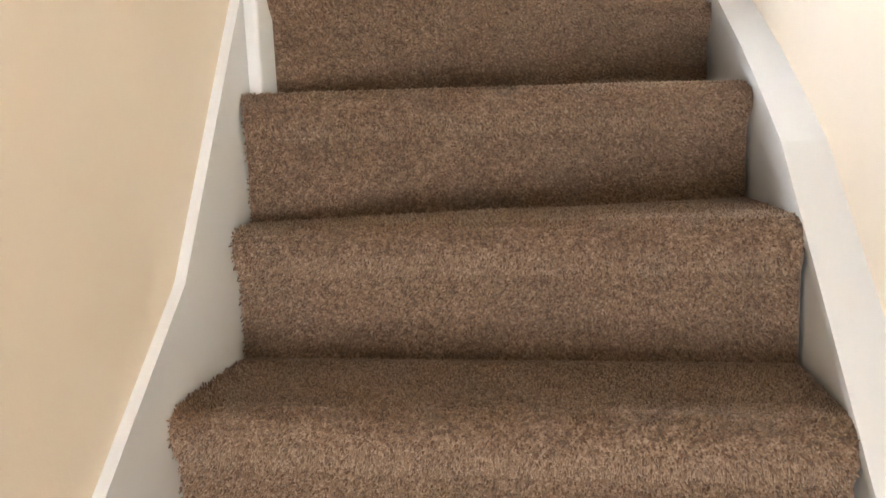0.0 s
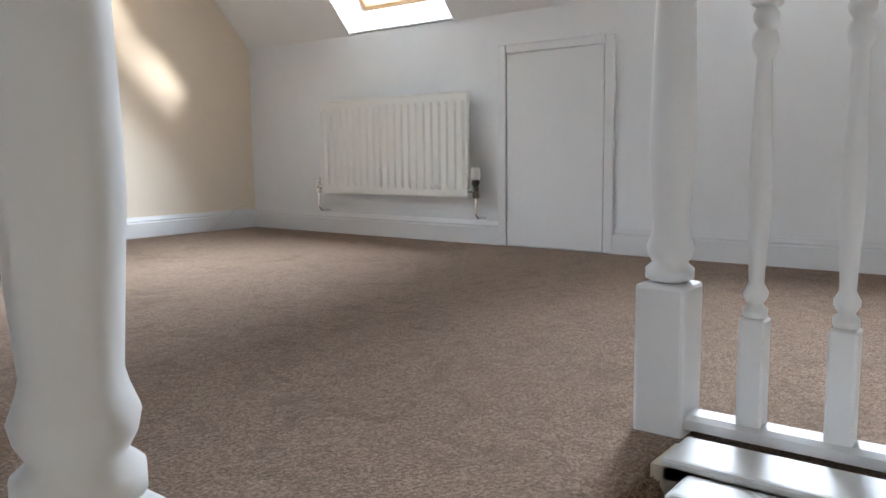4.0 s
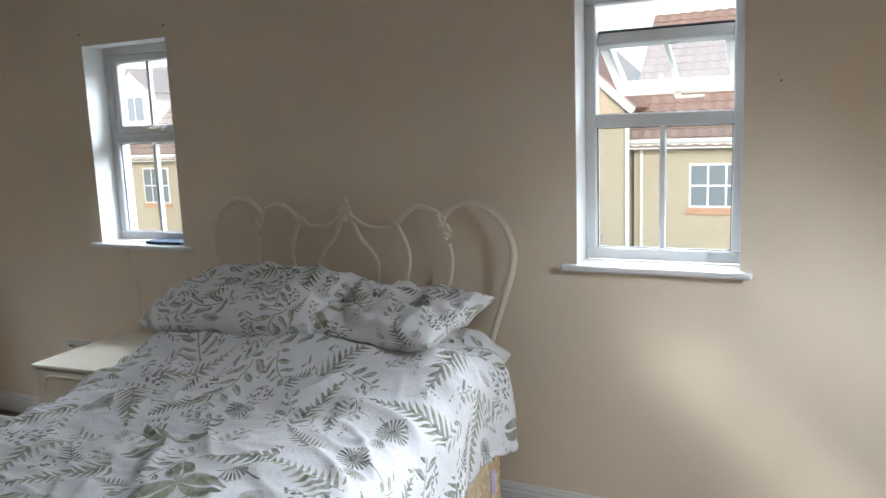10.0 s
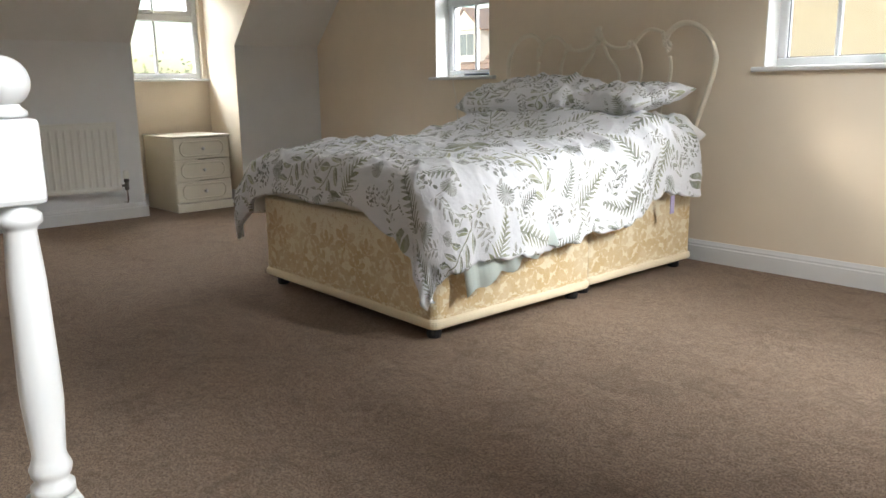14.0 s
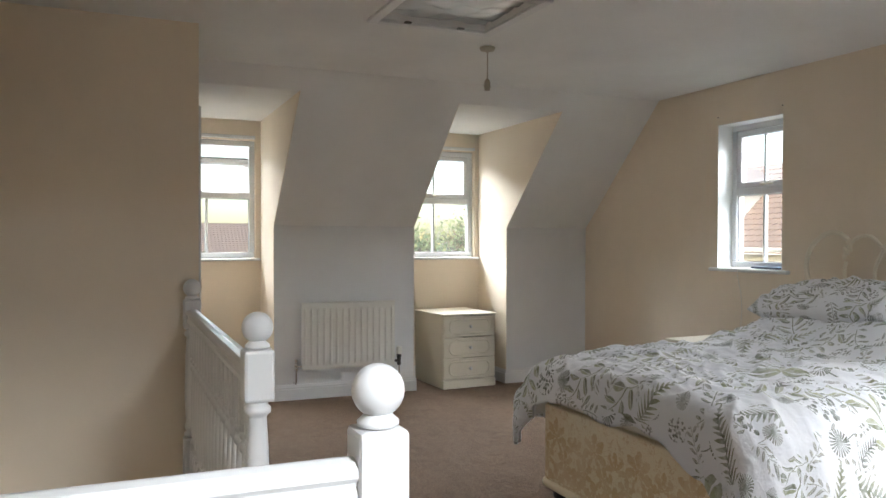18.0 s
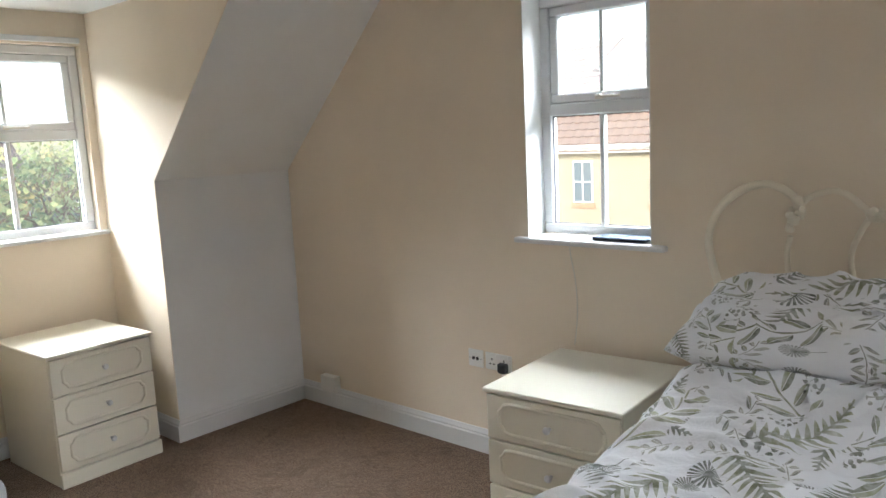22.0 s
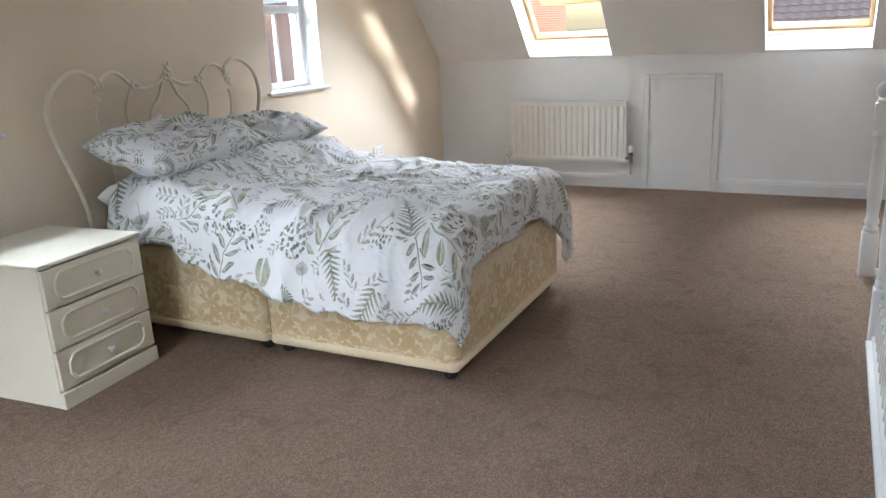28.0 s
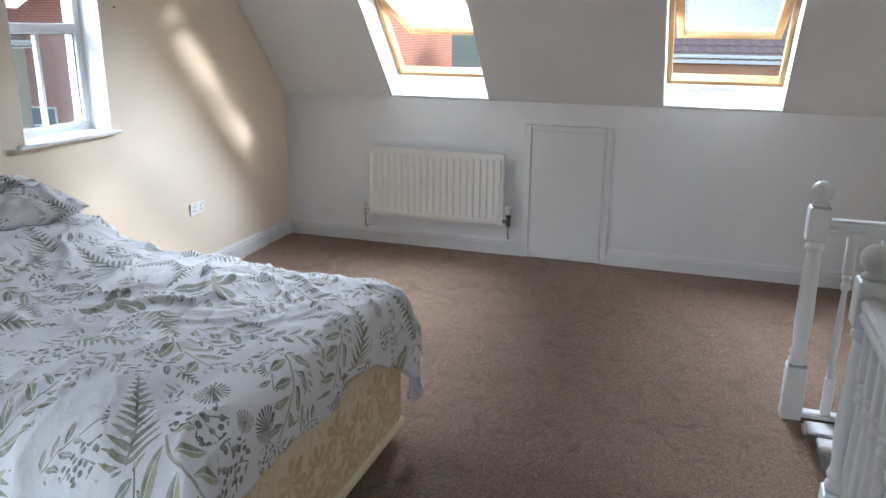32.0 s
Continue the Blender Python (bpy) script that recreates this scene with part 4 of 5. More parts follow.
# ---------------- balustrade ----------------
def newel_post(parent, lower, at):
    """A turned newel post with a ball top; its foot block goes down to lower."""
    s = 0.045
    foot = part("newel", bx(bmesh.new(), -s, s, -s, s, lower, 0.26, 0.008, 2), GLOSS, parent, "turned newel post with a ball top")
    foot.location = at
    prof = [(0.030, 0.262), (0.041, 0.268), (0.041, 0.285), (0.030, 0.295), (0.037, 0.308), (0.040, 0.322), (0.034, 0.338), (0.031, 0.350), (0.0385, 0.46), (0.0385, 0.50), (0.034, 0.70), (0.028, 0.795), (0.030, 0.802), (0.040, 0.810), (0.040, 0.825), (0.031, 0.833), (0.034, 0.844)]
    part("shaft", lathe(bmesh.new(), prof, 20), GLOSS, foot, "turned shaft", True)
    part("top_block", bx(bmesh.new(), -s, s, -s, s, 0.845, 1.0, 0.010, 2), GLOSS, foot)
    ball = [(0.030, 1.001), (0.037, 1.004), (0.037, 1.012), (0.026, 1.022), (0.024, 1.030)]
    for k in range(11):
        a = -1.10 + (1.10 + math.pi / 2) * k / 10
        ball.append((max(0.0005, 0.047 * math.cos(a)), 1.064 + 0.047 * math.sin(a)))
    part("ball", lathe(bmesh.new(), ball, 20), GLOSS, foot, "turned ball finial", True)


def baluster_mesh():
    bm = bmesh.new()
    s = 0.0205
    bx(bm, -s, s, -s, s, 0.012, 0.215, 0.004, 1)
    bx(bm, -s, s, -s, s, 0.705, 0.885, 0.004, 1)
    prof = [(0.013, 0.21), (0.0195, 0.219), (0.0195, 0.23), (0.012, 0.238), (0.019, 0.250), (0.0195, 0.258), (0.012, 0.272), (0.0125, 0.29), (0.0175, 0.40), (0.0170, 0.46), (0.0125, 0.60), (0.0115, 0.628), (0.019, 0.640), (0.0205, 0.652), (0.018, 0.664), (0.0115, 0.672), (0.019, 0.684), (0.0195, 0.694), (0.013, 0.706)]
    square = len(bm.faces)
    lathe(bm, prof, 16)
    me = bpy.data.meshes.new("baluster")
    bm.to_mesh(me)
    bm.free()
    me.polygons.foreach_set("use_smooth", [k >= square for k in range(len(me.polygons))])
    me.materials.append(GLOSS)
    return me


BAL = baluster_mesh()
RAIL = [(-0.030, 0.882), (0.030, 0.882), (0.030, 0.898), (0.024, 0.906), (0.026, 0.914), (0.034, 0.924), (0.033, 0.938), (0.022, 0.948), (0.0, 0.952), (-0.022, 0.948), (-0.033, 0.938), (-0.034, 0.924), (-0.026, 0.914), (-0.024, 0.906), (-0.030, 0.898)]


def balustrade(name, p0, p1, axis, n, first, last, label):
    """Handrail, base rail, balusters and the newels at p0 (if first) and p1 (if last)."""
    b = thing(name, p0[0], p0[1], 0, label, "balustrade", "balustrades")
    L = (p1[0] - p0[0]) if axis == "x" else (p1[1] - p0[1])
    sgn = 1 if L > 0 else -1
    e0, e1 = sgn * 0.044, L - sgn * (0.044 if last else 0.0)
    part("handrail", prism(bmesh.new(), RAIL, axis, e0, e1), GLOSS, b, "moulded handrail")
    part("base_rail", prism(bmesh.new(), [(-0.03, 0.013), (0.03, 0.013), (0.03, 0.03), (0.02, 0.037), (-0.02, 0.037), (-0.03, 0.03)], axis, e0, e1), GLOSS, b)
    for k in range(n):
        t = (k + 1) / (n + 1) * L if last else (0.145 + k * 0.1335) * sgn
        o = new("baluster", BAL)
        o.parent = b
        o.location = (t, 0, 0) if axis == "x" else (0, t, 0)
    if first:
        newel_post(b, first, (0, 0, 0))
    if last:
        newel_post(b, 0.001, (p1[0] - p0[0], p1[1] - p0[1], 0))
    return b


ba = balustrade("balustrade", N1, (N1[0], BY), "y", 6, -0.02, False, "white painted turned balustrade beside the stairhead")
part("wall_newel", box(-0.045, 0.045, BY - N1[1], BY - N1[1] + 0.04, 0.0, 1.0, 0.006), GLOSS, ba, "half newel on the wall")
balustrade("balustrade", N2, N3, "x", 17, -1.6, True, "long white painted turned balustrade over the lower flight")
# ---------------- bed ----------------
BX0, BX1, BY0, BY1 = 2.862, 4.282, -2.170, -0.205
bed = thing("divan_bed", (BX0 + BX1) / 2, -1.15, 0, "double divan bed in gold damask with an ivory metal headboard", "bed")


def on_bed(bm):
    return under(bm, bed)


def rounded_slab(x0, x1, y0, y1, z0, z1, r, top_r=0.02):
    """A box with rounded upright corners."""
    bm = bmesh.new()
    pts = []
    for cx, cy, a0 in ((x1 - r, y1 - r, 0), (x0 + r, y1 - r, 90), (x0 + r, y0 + r, 180), (x1 - r, y0 + r, 270)):
        for k in range(5):
            a = radians(a0 + 22.5 * k)
            pts.append((cx + r * math.cos(a), cy + r * math.sin(a)))
    prism(bm, pts, "z", z0, z1)
    es = [e for e in bm.edges if abs(e.verts[0].co.z - e.verts[1].co.z) < 1e-6]
    if top_r:
        bmesh.ops.bevel(bm, geom=es, offset=top_r, segments=3, affect="EDGES", profile=0.5)
    return bm


for y0, y1, x1 in ((BY0, -1.153, BX1), (-1.147, BY1, BX1 - 0.032)):
    base = part("divan_base", on_bed(rounded_slab(BX0, x1, y0, y1, 0.075, 0.485, 0.035, 0.012)), DAMASK, bed, "damask covered divan half")
    part("piping", on_bed(rounded_slab(BX0 - 0.012, x1 + 0.012, y0 - (0.012 if y0 == BY0 else 0), y1 + (0.012 if y1 == BY1 else 0), 0.055, 0.10, 0.04, 0.018)), PIPING, base, "rolled cream bottom edge")
    for x in (BX0 + 0.07, x1 - 0.07):
        for y in (y0 + 0.06, y1 - 0.06):
            c = lathe(bmesh.new(), [(0.012, 0.0), (0.030, 0.004), (0.034, 0.02), (0.030, 0.04), (0.018, 0.06)], 12, (x, y, 0))
            part("castor", on_bed(c), BLACK, base)
mat_ob = part("mattress", on_bed(rounded_slab(BX0 + 0.005, BX1 - 0.005, BY0 + 0.005, BY1, 0.487, 0.635, 0.06, 0.04)), MATTRESS, bed, "white mattress")


def hx(c):
    return 3.470 + (c - 570) * 0.001600


def hz(c):
    return 1.374 - (c - 68) * 0.00178


HYB = -0.085
hboard = part("headboard", tube(bmesh.new(), [(2.83, HYB, 0.45), (4.11, HYB, 0.45)], 0.011, 10), IVORY_METAL, bed, "ivory painted curled metal headboard")
hboard.parent = bed
for v in hboard.data.vertices:
    v.co -= bed.matrix_world.translation
rods = [
    ("hoop", 0.0150, [(985, 470), (1005, 395), (1045, 290), (1070, 215), (1072, 165), (1045, 110), (990, 72), (935, 64), (890, 84), (872, 108)]),
    ("arch", 0.0108, [(868, 100), (845, 84), (805, 75), (772, 86), (735, 116)]),
    ("rail", 0.0108, [(728, 120), (690, 131), (640, 128), (600, 112), (580, 92)]),
    ("rod", 0.0100, [(890, 165), (897, 200), (890, 250), (865, 310), (850, 420)]),
    ("rod", 0.0100, [(735, 124), (758, 165), (768, 205), (755, 265), (735, 320), (728, 420)]),
    ("rod", 0.0100, [(588, 112), (615, 160), (652, 195), (668, 232), (655, 290), (632, 340), (620, 420)]),
]
for s in (1, -1):
    for nm, r, pts in rods:
        path = spline([(hx(570 + s * (c - 570)) , HYB, hz(z)) for c, z in pts], 7)
        part(nm, on_bed(tube(bmesh.new(), path, r, 8)), IVORY_METAL, hboard, "", True)
    part("leg", on_bed(tube(bmesh.new(), [(hx(570 + s * 415), HYB, hz(470)), (hx(570 + s * 412), HYB, 0.30)], 0.0155, 8)), IVORY_METAL, hboard)
rng = random.Random(5)
for cx, cy, w, h, n in ((570, 86, 0.040, 0.050, 26), (722, 119, 0.030, 0.018, 12), (418, 119, 0.030, 0.018, 12), (878, 122, 0.030, 0.065, 26), (262, 122, 0.030, 0.065, 26)):
    bm = bmesh.new()
    for k in range(n):
        a, q = rng.uniform(0, 6.28), math.sqrt(rng.random())
        t = 0.55 if cx == 878 else (-0.55 if cx == 262 else 0)
        dx, dz = w * q * math.cos(a), h * q * math.sin(a)
        p = Matrix.Translation((hx(cx) + dx * 0.8 + t * dz * 0.6 * -1, HYB - 0.012 + rng.uniform(-0.012, 0.010), hz(cy) + dz))
        bmesh.ops.create_uvsphere(bm, u_segments=8, v_segments=5, radius=rng.uniform(0.008, 0.014), matrix=p @ Matrix.Diagonal((1, 0.7, 1, 1)))
    part("flower", on_bed(bm), IVORY_METAL, hboard, "cast flower ornament", True)


def grid_cloth(name, nu, nv, place, mat, thick, label, category):
    us = np.linspace(0, 1, nu)
    vs = np.linspace(0, 1, nv)
    verts, uvs = [], []
    for v in vs:
        for u in us:
            p, uv = place(u, v)
            verts.append(p)
            uvs.append(uv)
    faces = [(j * nu + i, j * nu + i + 1, (j + 1) * nu + i + 1, (j + 1) * nu + i) for j in range(nv - 1) for i in range(nu - 1)]
    me = bpy.data.meshes.new(name)
    me.from_pydata(verts, [], faces)
    lay = me.uv_layers.new(name="flat")
    idx = np.empty(len(me.loops), dtype=np.int32)
    me.loops.foreach_get("vertex_index", idx)
    lay.data.foreach_set("uv", np.array(uvs, dtype=np.float32)[idx].ravel())
    me.polygons.foreach_set("use_smooth", [True] * len(me.polygons))
    me.materials.append(mat)
    ob = new(name, me)
    if thick:
        so = ob.modifiers.new("thick", "SOLIDIFY")
        so.thickness, so.offset = thick, -1
    return tagged(ob, label, category)


def nz(x, y, z=0.0, s=1.0):
    return noise.noise(Vector((x * s, y * s, z * s)))


DX0, DX1, DY0 = 2.785, 4.315, -2.215
OL, OR_ = 0.30, 0.335


def duvet_point(u, v):
    s = DX0 - OL + u * (DX1 - DX0 + OL + OR_)
    out = abs(s - (DX0 + DX1) / 2) / ((DX1 - DX0) / 2)
    right = s > (DX0 + DX1) / 2
    k = min(1.0, max(0.0, (out - 0.33) / 0.80 if right else (out - 0.75) / 0.45))
    of = 0.175 + (0.225 if right else 0.13) * k * k * (3 - 2 * k)
    t = DY0 - of + v * (-0.275 - DY0 + of)
    r = 0.11
    a = max(DX0 - s, s - DX1) + r
    sx = 1 if s > (DX0 + DX1) / 2 else -1
    b = (DY0 - t) + r
    a, b = max(a, 0.0), max(b, 0.0)
    m = (a ** 2.5 + b ** 2.5) ** (1 / 2.5)
    cs = min(max(s, DX0 + r), DX1 - r)
    ct = max(t, DY0 + r)
    head = max(0.0, (t + 1.35) / 0.75)
    top = 0.70 + 0.105 * min(1, head) ** 1.4 + 0.050 * math.exp(-((t + 0.64) / 0.16) ** 2)
    ew = abs(s - (DX0 + DX1) / 2) / ((DX1 - DX0) / 2)
    top += 0.048 * (1 - min(1, ew) ** 6) + 0.024 * math.exp(-((s - 2.98) / 0.28) ** 2 - ((t + 1.5) / 0.55) ** 2)
    top += 0.030 * nz(s * 1.9, t * 2.6, 3.1) + 0.020 * nz(s * 3.1 + 4, t * 7.5, 1.2) + 0.010 * nz(s * 7 + 1.5 * nz(t * 3, s * 2), t * 15, 7.7)
    ridge = 1 - abs(nz(s * 2.4 + 0.8 * nz(s * 1.5, t * 3, 6.0), t * 5.5 + 1.5 * nz(s * 2.5, t * 2, 5.0), 2.2)) * 2.2
    fine = 1 - abs(nz(s * 5 + 1.1 * nz(s * 3, t * 4, 1.0), t * 11 + 1.2 * nz(s * 4, t * 3, 2.0), 8.2)) * 2.2
    top += 0.019 * max(0, ridge) ** 3 + 0.010 * max(0, fine) ** 3 - 0.008
    if m <= 0:
        return (s, t, top), (s, t)
    arc = r * math.pi / 2
    if m < arc:
        th = m / r
        hor, drop = r * math.sin(th), r * (1 - math.cos(th))
    else:
        hor, drop = r + (0.09 + (0.0 if right else 0.05) * min(1, 2 * min(a, b) / m)) * (m - arc), r + (m - arc) * 0.96
    q = math.hypot(a, b)
    dx, dy = sx * a / q, -b / q
    foot = min(1.0, max(0.0, (-1.0 - t) / 1.0))
    hor += (0.13 if sx < 0 else 0.06) * (0.25 + 0.75 * foot) * a / q * math.sin(min(1.0, m / 0.56) * math.pi * 0.84)
    hang = min(1.0, max(0.0, (drop - 0.05) / 0.30))
    along = t if a > b else s
    fold = 0.016 * math.sin(along * 13 + 5 * nz(along * 2.5, drop, 9)) + 0.008 * math.sin(along * 29 + 5 * nz(along * 2, 1, 4))
    push = hor + hang * (fold + 0.030 * nz(s * 5, t * 5, drop * 6))
    z = top - drop + hang * 0.02 * nz(s * 4, t * 4, 8.0)
    if b == 0 and sx < 0:
        z += hang * 0.05 * max(0, (t + 1.6))
    p = (cs + dx * push, ct + dy * push, max(0.085, z))
    return p, (s, t)


def lining_point(u, v):
    p, uv = duvet_point(0.006 + u * 0.988, 0.006 + v * 0.988)
    mid = Vector((3.575, -1.2, 0.35))
    d = mid - Vector(p)
    return tuple(Vector(p) + d.normalized() * 0.030), uv


duvet = thing("duvet", 3.575, -1.3, 0.60, "crumpled white duvet with sage fern and leaf print", "duvet")
for nm, fn, nu, nv, mt, th in (("cover", duvet_point, 200, 210, COTTON, 0.022), ("lining", lining_point, 90, 95, plain("duvet lining", (0.80, 0.80, 0.80), 0.9, 0, 60.0, 0.04), 0.006)):
    ob = grid_cloth(nm, nu, nv, fn, mt, th, "", "")
    ob.parent = duvet
    for v in ob.data.vertices:
        v.co -= Vector((3.575, -1.3, 0.60))


def pillow(name, cx, cy, cz, w, d, h, tilt, yaw, roll, mat, seed, label):
    def shell(sign):
        def place(u, v):
            fx, fy = 2 * u - 1, 2 * v - 1
            x, y = math.sin(fx * math.pi / 2), math.sin(fy * math.pi / 2)
            ex = (1 - abs(x) ** 3.4) * (1 - abs(y) ** 3.0)
            puff = h / 2 * max(0.0, ex) ** 0.42
            pinch = 1 - 0.07 * (1 - abs(x) ** 2) * abs(y) ** 4 - 0.0
            pinch2 = 1 - 0.06 * (1 - abs(y) ** 2) * abs(x) ** 4
            k = 0.026 * nz(x * 2.2 + seed, y * 2.6, seed) + 0.020 * nz(x * 5 + seed, y * 4 + 2 * nz(x * 2, y, seed), 3.3)
            k += 0.022 * max(0, 1 - 2.4 * abs(nz(x * 2.0 + 1.4 * y + seed, y * 1.2 - x, seed + 5.0))) ** 2
            return (x * w / 2 * pinch2, y * d / 2 * pinch, sign * (puff + k * min(1, ex * 3))), (fx * w * 0.62 + seed * 1.7, fy * d * 0.70 + seed * 0.9)
        return place
    ob = grid_cloth(name, 72, 50, shell(1), mat, 0, label, "pillow")
    lower = grid_cloth("underside", 30, 20, shell(-1), mat, 0, "", "")
    lower.parent = ob
    ob.matrix_world = pose(cx, cy, cz, tilt, roll, yaw)
    return ob


WHITE_COTTON = plain("white cotton", (0.80, 0.80, 0.80), 0.88, 0, 40.0, 0.04)
pillow("pillow", 3.17, -0.33, 0.725, 0.68, 0.40, 0.20, 4, 2, 0, WHITE_COTTON, 3.0, "plain white pillow under the printed ones")
pillow("pillow", 3.92, -0.33, 0.745, 0.70, 0.40, 0.22, 4, -2, 0, WHITE_COTTON, 4.0, "plain white pillow showing at the bed's edge")
pillow("pillow", 3.19, -0.42, 0.975, 0.86, 0.52, 0.20, 12, 4, -1, COTTON, 1.0, "plump pillow in a sage leaf printed case")
pillow("pillow", 3.87, -0.40, 0.960, 0.70, 0.48, 0.12, 10, -9, -2, COTTON, 2.0, "flatter pillow in a sage leaf printed case")
sheet = bmesh.new()
n = 26
rows = []
for j in range(2):
    rows.append([sheet.verts.new((4.300 + 0.070 * j + 0.010 * math.sin(i * 1.1), -2.06 + 0.56 * i / n, (0.56, 0.195 + 0.15 * (i / n) ** 0.8 + 0.016 * math.sin(i * 0.9))[j])) for i in range(n + 1)])
for i in range(n):
    sheet.faces.new((rows[0][i], rows[0][i + 1], rows[1][i + 1], rows[1][i]))
sh = obj("sheet", sheet, SHEET, None, "", True)
so_ = sh.modifiers.new("thick", "SOLIDIFY")
so_.thickness = 0.006
tagged(sh, "pale mint sheet hanging below the duvet", "sheet")


# ---------------- bedside chests ----------------
def chest(x, y, rz, w, d, h, label):
    """Three drawers with routed fronts, facing -y on its own axes."""
    c = thing("bedside_chest", x, y, 0, label, "chest of drawers", "bedside chests", rz)
    t = 0.018
    carc = bmesh.new()
    bx(carc, -w / 2, -w / 2 + t, -d / 2 + 0.02, d / 2, 0.0, h - t, 0.002, 1)
    bx(carc, w / 2 - t, w / 2, -d / 2 + 0.02, d / 2, 0.0, h - t, 0.002, 1)
    bx(carc, -w / 2 + t, w / 2 - t, d / 2 - 0.006, d / 2, 0.0, h - t)
    bx(carc, -w / 2 + t, w / 2 - t, -d / 2 + 0.03, d / 2 - 0.006, 0.06, 0.075)
    part("carcass", carc, LAMINATE, c)
    part("top", box(-w / 2 - 0.012, w / 2 + 0.012, -d / 2 - 0.008, d / 2 + 0.002, h - t, h, 0.006, 3), LAMINATE, c)
    part("plinth", box(-w / 2 - 0.004, w / 2 + 0.004, -d / 2 - 0.006, -d / 2 + 0.02, 0.0, 0.075, 0.005, 2), LAMINATE, c)
    fh = (h - t - 0.085) / 3
    for k in range(3):
        z0 = 0.082 + k * fh
        dr = part("drawer", box(-w / 2 + 0.002, w / 2 - 0.002, -d / 2, -d / 2 + 0.019, z0 + 0.003, z0 + fh - 0.005, 0.004, 2), LAMINATE, c, "drawer with a routed front")
        # the raised outline with notched corners
        a, b = w / 2 - 0.060, fh / 2 - 0.032
        zc = z0 + fh / 2
        q = 0.028
        ol = []
        for sx, sz in ((1, 1), (-1, 1), (-1, -1), (1, -1)):
            pts = [(a, b - q * 1.2), (a - q * 0.5, b - q * 0.75), (a - q * 0.75, b - q * 0.25), (a - q * 1.6, b)]
            if sx * sz < 0:
                pts = pts[::-1]
            ol += [(sx * px, zc + sz * pz) for px, pz in pts]
        ol.append(ol[0])
        part("moulding", tube(bmesh.new(), [(px, -d / 2 - 0.0005, pz) for px, pz in ol], 0.0078, 8), LAMINATE, dr, "", True)
        kn = lathe(bmesh.new(), [(0.007, 0.0), (0.006, 0.012), (0.012, 0.018), (0.015, 0.024), (0.013, 0.030), (0.006, 0.033)], 14)
        bmesh.ops.rotate(kn, verts=kn.verts[:], matrix=Matrix.Rotation(radians(90), 3, "X"))
        bmesh.ops.translate(kn, verts=kn.verts[:], vec=(0, -d / 2, zc))
        part("knob", kn, GLOSS, dr, "small white knob", True)
    return c


chest(2.302, -0.375, 4, 0.555, 0.60, 0.652, "ivory three-drawer bedside chest beside the bed")
chest(-0.235, -1.285, 93, 0.525, 0.60, 0.665, "ivory three-drawer chest standing in the dormer recess")


# ---------------- sockets, cables and small things ----------------
def socket(x, z, w, holes, label, y=0.0):
    s = thing("wall_socket", x, y, z, label, "socket", "wall sockets")
    part("plate", box(-w / 2, w / 2, -0.010, 0.0, -0.043, 0.043, 0.004, 2), SOCKET, s)
    for k, cx in enumerate(holes):
        bm = bmesh.new()
        for dx, dz, a, b in ((0, 0.012, 0.003, 0.005), (-0.011, -0.012, 0.005, 0.003), (0.011, -0.012, 0.005, 0.003)):
            bx(bm, cx + dx - a, cx + dx + a, -0.0112, -0.010, dz - b, dz + b)
        part("pin_holes", bm, BLACK, s)
        part("switch", box(cx + 0.014, cx + 0.025, -0.014, -0.010, 0.018, 0.036, 0.001, 1), SOCKET, s)
    return s


socket(1.573, 0.491, 0.160, (-0.037, 0.037), "white double wall socket with a black plug in it")
so = thing("aerial_socket", 1.430, 0, 0.491, "white aerial socket plate with two outlets", "socket")
part("plate", box(-0.047, 0.047, -0.009, 0, -0.045, 0.045, 0.004, 2), SOCKET, so)
for dx in (-0.012, 0.012):
    part("outlet", bx(bmesh.new(), dx - 0.008, dx + 0.008, -0.0105, -0.009, -0.008, 0.008, 0.003, 1), BLACK, so)
for dx in (-0.036, 0.036):
    part("screw", bx(bmesh.new(), dx - 0.002, dx + 0.002, -0.0100, -0.009, -0.002, 0.002), DARK_METAL, so)
socket(5.875, 0.491, 0.155, (-0.037, 0.037), "white double wall socket low on the gable wall")
plug = thing("plug", 1.615, -0.012, 0.474, "black plug with a thin lead, pushed into the socket", "plug")
part("body", box(-0.025, 0.025, -0.032, 0.0, -0.026, 0.024, 0.008, 2), BLACK, plug)
part("lead", tube(bmesh.new(), spline([(0, -0.018, -0.02), (0.0, -0.02, -0.10), (0.012, -0.025, -0.22), (0.004, -0.03, -0.36), (0.03, -0.06, -0.465)], 6), 0.0022, 6), CABLE, plug, "thin white lead")
jb = thing("junction_box", 0.29, -0.018, 0.105, "small white junction box on the skirting board", "junction box")
part("box", box(-0.066, 0.066, -0.030, 0.018, 0.0, 0.098, 0.006, 2), SOCKET, jb)
tab = thing("laptop", 2.235, 0.035, WZ0, "closed dark laptop lying on the window board", "laptop")
part("base", box(-0.125, 0.125, -0.04, 0.085, 0.003, 0.011, 0.003, 2), TABLET, tab)
part("lid", box(-0.125, 0.125, -0.04, 0.085, 0.0115, 0.018, 0.003, 2), plain("blue-grey shell", (0.10, 0.13, 0.20), 0.25, 0.6), tab, "blue-grey lid")
ch = obj("charging_cable", tube(bmesh.new(), spline([(2.12, 0.03, 1.138), (2.06, 0.02, 1.135), (2.035, -0.02, 1.131), (2.030, -0.050, 1.115), (2.028, -0.046, 1.06), (2.033, -0.022, 0.95), (2.036, -0.014, 0.82), (2.027, -0.016, 0.70), (2.026, -0.03, 0.652)], 6), 0.0024, 6), CABLE)
tagged(ch, "thin pale charging cable running down from the window board", "cable")
